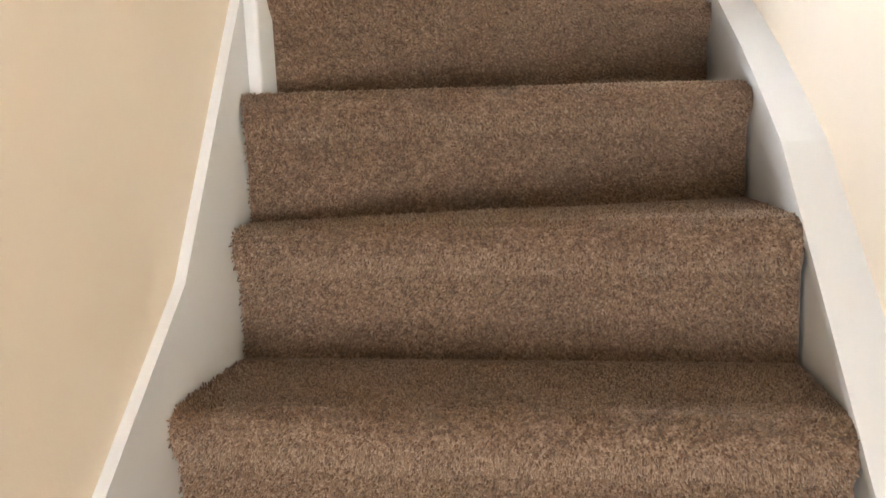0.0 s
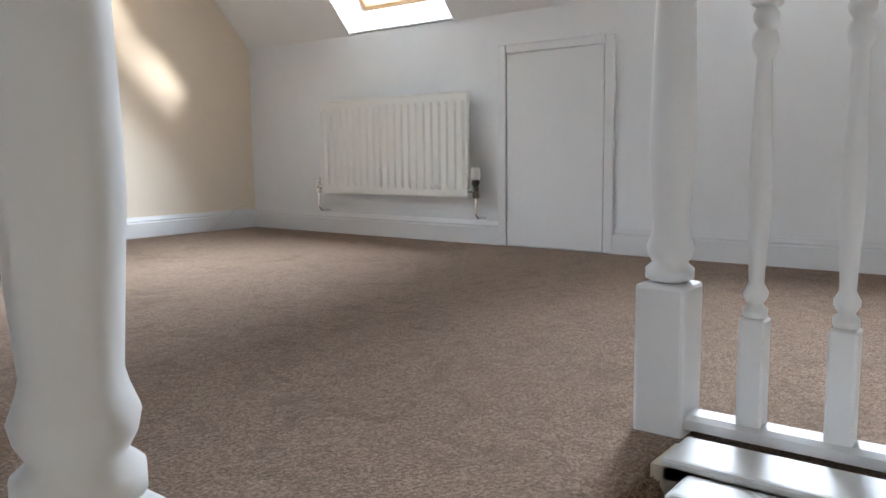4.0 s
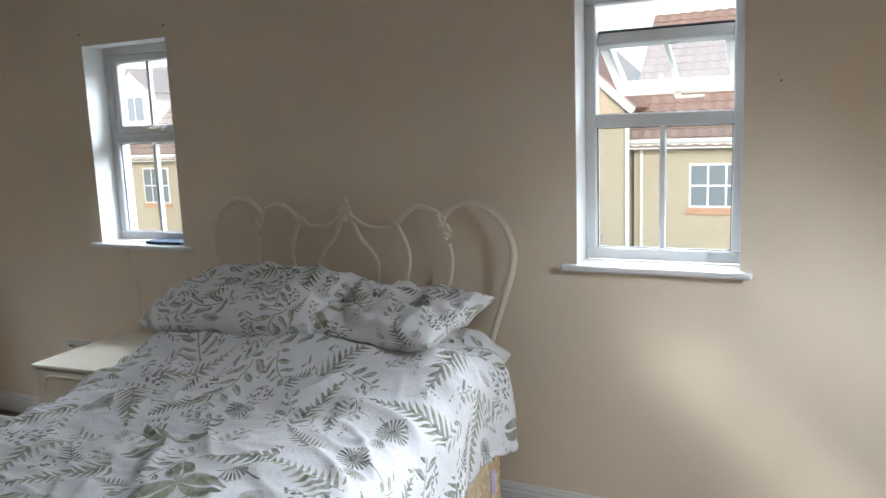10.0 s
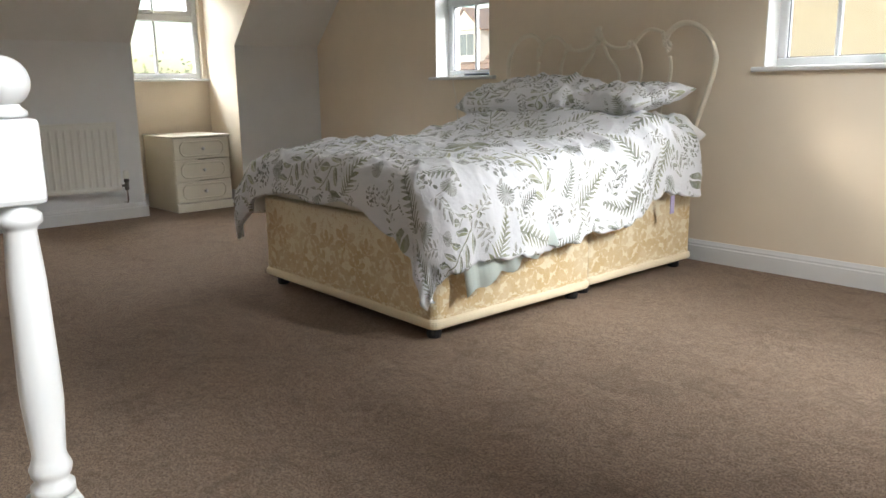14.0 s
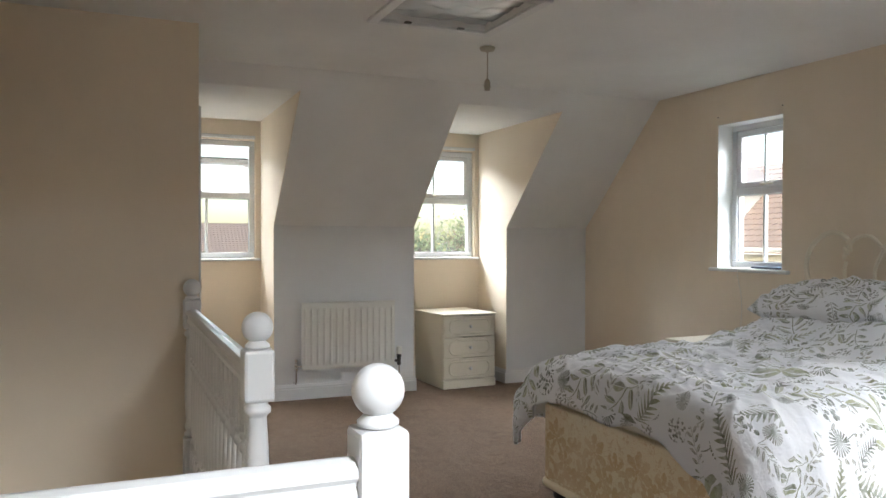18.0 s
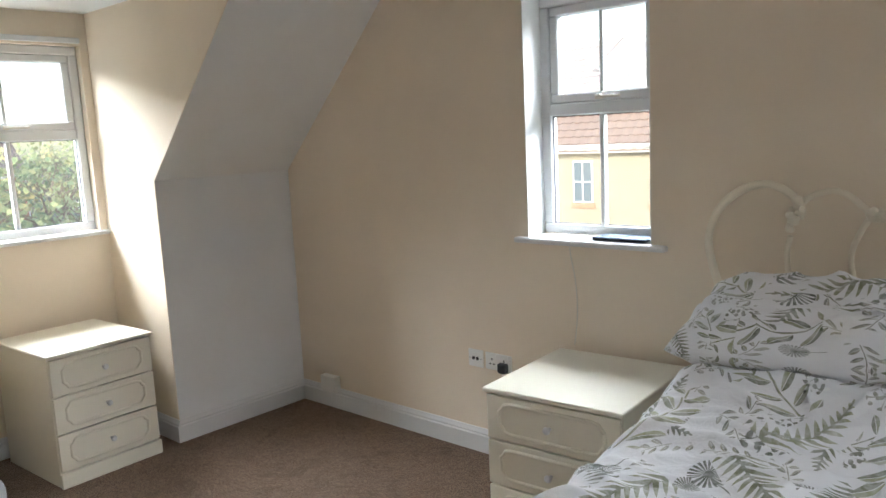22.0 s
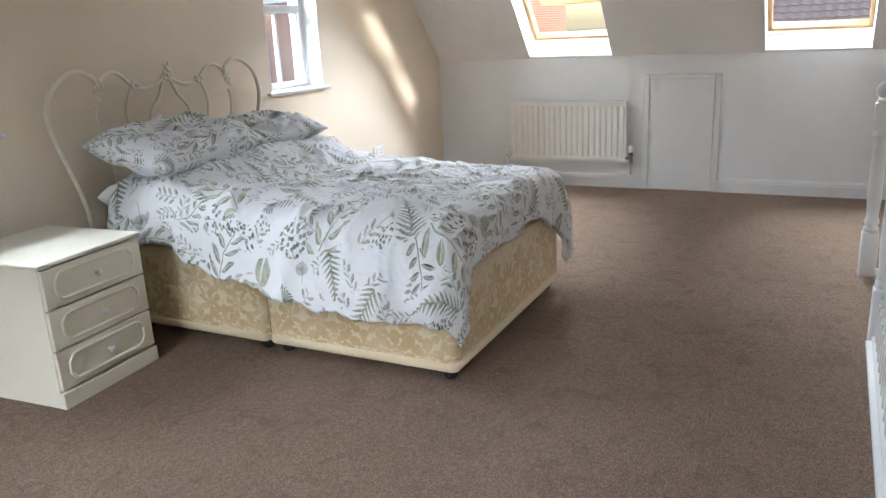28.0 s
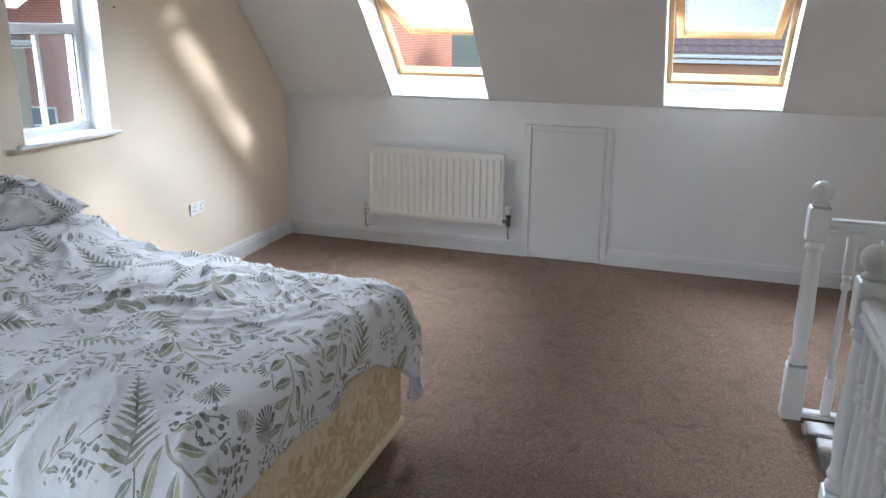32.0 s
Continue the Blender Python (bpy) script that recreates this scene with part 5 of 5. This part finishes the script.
cb = obj("aerial_cable", tube(bmesh.new(), spline([(5.95, -0.022, 0.005), (6.2, -0.05, 0.006), (6.5, -0.04, 0.007), (6.72, -0.035, 0.01), (6.86, -0.03, 0.06), (6.98, -0.024, 0.13), (7.06, -0.02, 0.15)], 8), 0.0035, 6), CABLE)
tagged(cb, "loose pale cable lying along the skirting board", "cable")
for x, z in ((1.775, 2.258), (2.385, 2.256), (5.262, 1.814), (4.50, 2.262), (5.16, 2.262)):
    nl = obj("nail", tube(bmesh.new(), [(x, 0.0, z), (x, -0.012, z - 0.001)], 0.0035, 6), DARK_METAL)
    tagged(nl, "small nail in the cream gable wall", "nail")
tag = obj("fabric_tag", box(4.372, 4.376, -0.62, -0.585, 0.375, 0.47), plain("lilac ribbon", (0.42, 0.36, 0.55), 0.7))
tagged(tag, "lilac fabric tag hanging from the duvet", "tag")

# ceiling rose and pendant without a bulb
pend = thing("pendant_light", 2.10, -2.12, CEIL, "white ceiling rose with a flex and an empty lampholder", "ceiling light")
# white plastic with its backlit shade put into a darker base colour
BACKLIT = plain("backlit white plastic", (0.42, 0.37, 0.30), 0.35)
part("rose", lathe(bmesh.new(), [(0.048, 0.0), (0.048, -0.008), (0.040, -0.020), (0.015, -0.026), (0.006, -0.032)], 20), BACKLIT, pend, "", True)
part("flex", tube(bmesh.new(), [(0, 0, -0.03), (0.001, 0, -0.12), (0, 0, -0.20)], 0.0036, 6), BACKLIT, pend)
part("lampholder", lathe(bmesh.new(), [(0.006, -0.19), (0.014, -0.200), (0.018, -0.215), (0.019, -0.232), (0.021, -0.235), (0.021, -0.243), (0.017, -0.246), (0.017, -0.262)], 16), BACKLIT, pend, "", True)

# loft hatch
lh = thing("loft_hatch", (HX[0] + HX[1]) / 2, (HY[0] + HY[1]) / 2, CEIL, "white framed loft hatch with a glossy clear plastic lid", "hatch")
lh["kind"] = "structure"
hw_, hd_ = (HX[1] - HX[0]) / 2, (HY[1] - HY[0]) / 2
for c in ((-hw_ - 0.055, hw_ + 0.055, -hd_ - 0.055, -hd_), (-hw_ - 0.055, hw_ + 0.055, hd_, hd_ + 0.055), (-hw_ - 0.055, -hw_, -hd_, hd_), (hw_, hw_ + 0.055, -hd_, hd_)):
    part("frame", box(c[0], c[1], c[2], c[3], -0.018, 0.0, 0.006, 2), GLOSS, lh)
FILM = plain("glossy grey plastic", (0.55, 0.57, 0.58), 0.08, 0.0, 3.0, 0.2)
lidm = bmesh.new()
nn = 20
gv = [[lidm.verts.new((-hw_ + 2 * hw_ * i / nn, -hd_ + 2 * hd_ * j / nn, 0.03 + 0.018 * nz(i * 0.3, j * 0.25, 4.0) + 0.010 * nz(i * 0.8, j * 0.5, 2.0))) for i in range(nn + 1)] for j in range(nn + 1)]
for j in range(nn):
    for i in range(nn):
        lidm.faces.new((gv[j][i], gv[j][i + 1], gv[j + 1][i + 1], gv[j + 1][i]))
part("lid", lidm, FILM, lh, "rippled glossy plastic lid", True)
for y in (-hd_ * 0.5, hd_ * 0.5):
    part("catch", box(-hw_ - 0.004, -hw_ + 0.022, y - 0.02, y + 0.02, -0.014, -0.004, 0.003, 1), DARK_METAL, lh)
# ---------------- outside ----------------
GZ = -5.2
gm = Nodes("ground", 0.95)
gn = gm.noise(gm.world(), 0.15, 5)
gm.colour(gm.ramp(gn, [(0.4, (0.11, 0.11, 0.11)), (0.5, (0.10, 0.12, 0.07)), (0.7, (0.13, 0.15, 0.09))]))
setting("ground", box(-600, 600, -600, 600, GZ - 0.5, GZ), gm.mat, "tarmac and grass far below")


def masonry(name, a, b, mortar):
    m = Nodes(name, 0.9)
    br = m.t.nodes.new("ShaderNodeTexBrick")
    br.inputs["Scale"].default_value = 1.0
    br.inputs["Brick Width"].default_value, br.inputs["Row Height"].default_value = 0.225, 0.075
    br.inputs["Mortar Size"].default_value = 0.008
    for k, c in (("Color1", a), ("Color2", b), ("Mortar", mortar)):
        br.inputs[k].default_value = (*c, 1)
    sep = m.t.nodes.new("ShaderNodeSeparateXYZ")
    m.put(sep.inputs[0], m.world())
    cm = m.t.nodes.new("ShaderNodeCombineXYZ")
    m.put(cm.inputs[0], m.m("ADD", sep.outputs[0], sep.outputs[1]))
    m.put(cm.inputs[1], sep.outputs[2])
    m.put(br.inputs["Vector"], cm.outputs[0])
    m.colour(m.mix(m.m("MULTIPLY", m.noise(m.world(), 1.7, 4), 0.4), br.outputs[0], tuple(v * 0.8 for v in a)))
    return m.mat


YELLOW = masonry("yellow brick", (0.43, 0.38, 0.29), (0.38, 0.335, 0.25), (0.42, 0.375, 0.30))
RED = masonry("red brick", (0.42, 0.17, 0.12), (0.36, 0.14, 0.10), (0.42, 0.34, 0.28))
ORANGE = masonry("orange brick", (0.52, 0.28, 0.18), (0.46, 0.24, 0.15), (0.45, 0.35, 0.25))
TILE = plain("terracotta tile", (0.31, 0.225, 0.195), 0.8, 0, 7.0, 0.25)
SLATE = plain("grey brown tile", (0.20, 0.16, 0.15), 0.8, 0, 7.0, 0.25)
PANE_DARK = plain("far window pane", (0.16, 0.20, 0.24), 0.08)
BARK = plain("grey brown bark", (0.16, 0.12, 0.09), 0.9, 0, 30.0, 0.3)


def tiles(length, run, rise, course=0.30, wave=0.30):
    """A tiled roof slope: x along the eaves, y up the run; courses lap, each tile has a roll."""
    bm = bmesh.new()
    span = math.hypot(run, rise)
    nc = int(span / course)
    nx = int(length / wave) * 4
    nrm = Vector((0, -rise, run)).normalized()
    upv = Vector((0, run, rise)).normalized()
    prev = None
    for c in range(nc + 1):
        for lip in (0, 1):
            s = c * course + (0 if lip else 0)
            lift = 0.045 if lip else 0.0
            row = []
            for i in range(nx + 1):
                x = length * i / nx
                k = (0.0, 0.018, 0.035, 0.012)[i % 4]
                row.append(bm.verts.new(Vector((x, 0, 0)) + upv * min(s, span) + nrm * (lift + k)))
            if prev:
                for i in range(nx):
                    bm.faces.new((prev[i], prev[i + 1], row[i + 1], row[i]))
            prev = row
    return bm


def house(name, m, length, depth, eave, ridge, wall, roof, wins, label, dormers=(), lintel=ORANGE):
    """Eaves front along x at y = 0, going back to y = depth; heights above its ground."""
    h = thing(name, 0, 0, 0, label, "house", "neighbouring houses")
    part("wall", box(0, length, 0, depth, 0, eave), wall, h)
    for x in (0.0, length - 0.25):
        part("gable", prism(bmesh.new(), [(0, eave), (depth, eave), (depth / 2, ridge)], "x", x, x + 0.25), wall, h)
    r = tiles(length + 0.4, depth / 2 + 0.35, (ridge - eave) * (depth / 2 + 0.35) / (depth / 2))
    bmesh.ops.translate(r, verts=r.verts[:], vec=(-0.2, -0.35, eave - (ridge - eave) * 0.35 / (depth / 2) + 0.05))
    part("roof", r, roof, h, "tiled roof slope")
    r2 = tiles(length + 0.4, depth / 2 + 0.35, (ridge - eave) * (depth / 2 + 0.35) / (depth / 2), 0.6, 1.2)
    for v in r2.verts:
        v.co = Vector((v.co.x - 0.2, depth + 0.35 - v.co.y, v.co.z + eave - (ridge - eave) * 0.35 / (depth / 2) + 0.05))
    part("roof", r2, roof, h, "tiled roof slope")
    part("fascia", box(-0.2, length + 0.2, -0.36, -0.33, eave - 0.28, eave - 0.08), UPVC, h, "white fascia board")
    part("gutter", box(-0.2, length + 0.2, -0.46, -0.36, eave - 0.14, eave - 0.05, 0.02, 2), UPVC, h, "white gutter")
    for x in (0.15, length - 0.2):
        part("downpipe", box(x, x + 0.07, -0.08, -0.01, 0, eave - 0.2), UPVC, h)
    for x, z, w, hh in wins:
        wi = part("window", box(x, x + w, -0.035, 0.01, z, z + hh), UPVC, h, "white casement window")
        nx = max(2, round(w / 0.45))
        for i in range(nx):
            for j in range(2):
                x0 = x + 0.05 + i * (w - 0.05) / nx
                z0 = z + 0.05 + j * (hh - 0.05) / 2
                part("pane", box(x0, x0 + (w - 0.05) / nx - 0.05, -0.045, -0.036, z0, z0 + (hh - 0.05) / 2 - 0.05), PANE_DARK, wi)
        part("sill", box(x - 0.06, x + w + 0.06, -0.06, 0.01, z - 0.16, z), lintel, wi, "brick sill")
    rise = eave + 0.3
    for x in dormers:
        d = part("dormer", box(x, x + 1.5, 0.7, 2.4, rise + 0.55, rise + 1.75), UPVC, h, "white dormer")
        for i in range(2):
            part("pane", box(x + 0.35 + i * 0.42, x + 0.72 + i * 0.42, 0.685, 0.70, rise + 0.8, rise + 1.6), PANE_DARK, d)
        gb = prism(bmesh.new(), [(x - 0.15, rise + 1.75), (x + 1.65, rise + 1.75), (x + 0.75, rise + 2.5)], "y", 0.6, 2.6)
        part("dormer_gable", gb, UPVC, d)
        rf = bmesh.new()
        for sgn in (1, -1):
            prism(rf, [(x + 0.75 - sgn * 1.0, rise + 1.68), (x + 0.75, rise + 2.52), (x + 0.75, rise + 2.60), (x + 0.75 - sgn * 1.05, rise + 1.74)], "y", 0.5, 2.6)
        part("dormer_roof", rf, roof, d)
    h.matrix_world = m
    return h


EV = 6.45
wa = [(x, EV - 1.66, w, 1.02) for x, w in ((1.27, 1.24), (4.03, 0.7), (5.95, 0.55), (7.66, 0.6), (10.2, 1.24), (13.4, 1.15), (16.6, 0.65), (18.6, 1.24), (21.4, 1.15))]
wa += [(x, EV - 4.8, w, 1.25) for x, w in ((1.0, 1.35), (4.95, 1.15), (10.2, 1.35), (13.4, 1.15), (18.6, 1.35))]
wb = [(1.0 + 2.4 * k, EV - 1.80, (1.15, 0.65)[k % 2], 1.2) for k in range(9)] + [(1.0 + 4.8 * k, EV - 4.8, 1.15, 1.25) for k in range(5)]
house("house", pose(1.35, 15.6, GZ), 24, 7.0, EV, EV + 3.1, YELLOW, TILE, wa, "yellow brick house with a terracotta tiled roof", (5.4, 13.0, 19.0))
house("house", pose(-26, 16.2, GZ), 22.6, 7.0, EV - 0.1, EV + 3.0, YELLOW, TILE, wb, "yellow brick terrace with a row of white windows", (9.0, 13.4, 18.4))
# gabled wing that faces us
wing = thing("house", 0, 0, 0, "pale gabled house with white barge boards", "house", "neighbouring houses")
part("wall", prism(bmesh.new(), [(-2.6, 0), (2.6, 0), (2.6, 7.18), (0, 9.6), (-2.6, 7.18)], "y", 0, 6.0), YELLOW, wing)
for s in (1, -1):
    part("barge_board", prism(bmesh.new(), [(s * 2.78, 6.98), (0, 9.58), (0, 9.80), (s * 2.88, 7.11)], "y", -0.16, -0.08), UPVC, wing, "white barge board")
    part("roof", prism(bmesh.new(), [(s * 2.8, 7.07), (0, 9.69), (0, 9.84), (s * 2.92, 7.14)], "y", -0.14, 6.0), TILE, wing)
for x, z in ((-1.22, 4.95), (0.35, 4.95), (-1.22, 1.9)):
    wi = part("window", box(x, x + 0.86, -0.03, 0.01, z, z + 0.98), UPVC, wing, "white casement window")
    for i in range(2):
        for j in range(2):
            part("pane", box(x + 0.05 + i * 0.395, x + 0.415 + i * 0.395, -0.04, -0.031, z + 0.05 + j * 0.45, z + 0.47 + j * 0.45), PANE_DARK, wi)
part("downpipe", box(2.63, 2.72, -0.10, -0.02, 0, 6.9), UPVC, wing, "white downpipe at the corner")
wing.matrix_world = pose(-1.34, 15.0, GZ)
# dormer side: red brick houses far off
wr = [(x, z, 1.1, 1.1) for z in (0.9, 3.4) for x in (1.0, 3.2, 6.0, 8.4, 11.2, 13.4)]
house("house", pose(-66, -14, GZ) @ pose(0, 0, 0, 0, 0, 90), 16, 7.5, 4.9, 7.6, RED, TILE, wr, "red brick houses with pale terracotta roofs", ())
house("house", pose(-58, -36, GZ) @ pose(0, 0, 0, 0, 0, 90), 14, 7.5, 4.9, 8.0, RED, SLATE, wr, "red brick house with a brown tiled roof", ())
house("house", pose(-62, 2.6, GZ) @ pose(0, 0, 0, 0, 0, 90), 8.5, 7.5, 4.9, 8.0, RED, TILE, wr[:4], "red brick house with a pale terracotta roof", ())
house("house", pose(-70, 12, GZ) @ pose(0, 0, 0, 0, 0, 90), 12, 7.5, 5.0, 8.2, RED, SLATE, wr[:4], "red brick house behind garden trees", ())
# rooflight side
house("house", pose(24, -2.0, GZ) @ pose(0, 0, 0, 0, 0, -90), 14, 7.5, 6.3, 9.0, ORANGE, TILE, wr, "orange brick house with a pale tiled roof", ())
house("house", pose(19.5, 19, GZ) @ pose(0, 0, 0, 0, 0, -90), 14, 7.5, 7.9, 12.3, RED, TILE, wr, "red brick house beyond the rooflights", ())


def tree(x, y, height, spread, seed, label, leaves=0, leaf_mat=None):
    """Tapered trunk, forking limbs, and small leaves if any."""
    r = random.Random(seed)
    t = thing("tree", x, y, GZ, label, "tree", "garden trees")
    bm = bmesh.new()
    tips = []

    def grow(p, d, ln, rad, lvl):
        q = p + d * ln
        mid = p.lerp(q, 0.5) + Vector((r.uniform(-1, 1), r.uniform(-1, 1), 0)) * ln * 0.06
        tube(bm, [p, mid, q], rad, 6 if lvl < 2 else 4, rad * 0.62)
        if lvl >= 4:
            tips.append(q)
            return
        for k in range(3 if lvl else 6):
            nd = (d + Vector((r.uniform(-1, 1), r.uniform(-1, 1), r.uniform(-0.1, 0.7))) * spread).normalized()
            grow(p.lerp(q, r.uniform(0.45, 1.0)), nd, ln * r.uniform(0.55, 0.75), rad * 0.55, lvl + 1)
    grow(Vector((0, 0, 0)), Vector((0, 0, 1)), height * 0.36, height * 0.016, 0)
    part("trunk", bm, BARK, t, "trunk and bare branches")
    if leaves:
        lv = bmesh.new()
        for p in tips:
            for k in range(leaves):
                c = p + Vector((r.gauss(0, 1), r.gauss(0, 1), r.gauss(0, 1))) * height * 0.045
                a = Vector((r.gauss(0, 1), r.gauss(0, 1), r.gauss(0, 1))).normalized() * 0.11
                b = a.cross(Vector((r.gauss(0, 1), r.gauss(0, 1), r.gauss(0, 1)))).normalized() * 0.07
                lv.faces.new([lv.verts.new(c + o) for o in (a, b, -a, -b)])
        tagged(part("crown", lv, leaf_mat, t, "leafy crown"), kind="stuff")
    return t


lm = Nodes("autumn leaves", 0.8)
lm.colour(lm.ramp(lm.noise(lm.world(), 0.8, 3), [(0.35, (0.17, 0.24, 0.13)), (0.55, (0.31, 0.35, 0.18)), (0.7, (0.50, 0.43, 0.20))]))
tree(-1.9, 12.6, 6.4, 0.5, 3, "bare winter tree in front of the houses")
tree(0.2, 13.0, 6.2, 0.5, 8, "bare winter shrub by the house wall")
tree(-17, 3.2, 8.8, 0.9, 4, "garden tree turning yellow", 9, lm.mat)
tree(-20, 6.0, 8.0, 0.9, 6, "green garden tree behind the houses", 9, lm.mat)
tree(-24, -0.5, 7.0, 0.9, 9, "tall leafy garden tree beyond the lawn", 9, lm.mat)
tree(18, -6, 5.2, 0.9, 12, "small green tree below the rooflights", 9, lm.mat)
tree(-30, -13.5, 8.4, 0.8, 21, "bare winter tree before the red houses")
for k, (x, y, hgt) in enumerate(((-33, -22, 7.6), (-38, -9.5, 7.0), (-44, -3.5, 6.8), (-36, 4.5, 7.6), (-30, 9.5, 8.3), (-40, 15, 9.2), (-52, 21, 10.5), (-47, 8.5, 8.2))):
    tree(x, y, hgt, 0.9, 40 + k, "leafy garden tree among the far houses", 7, lm.mat)
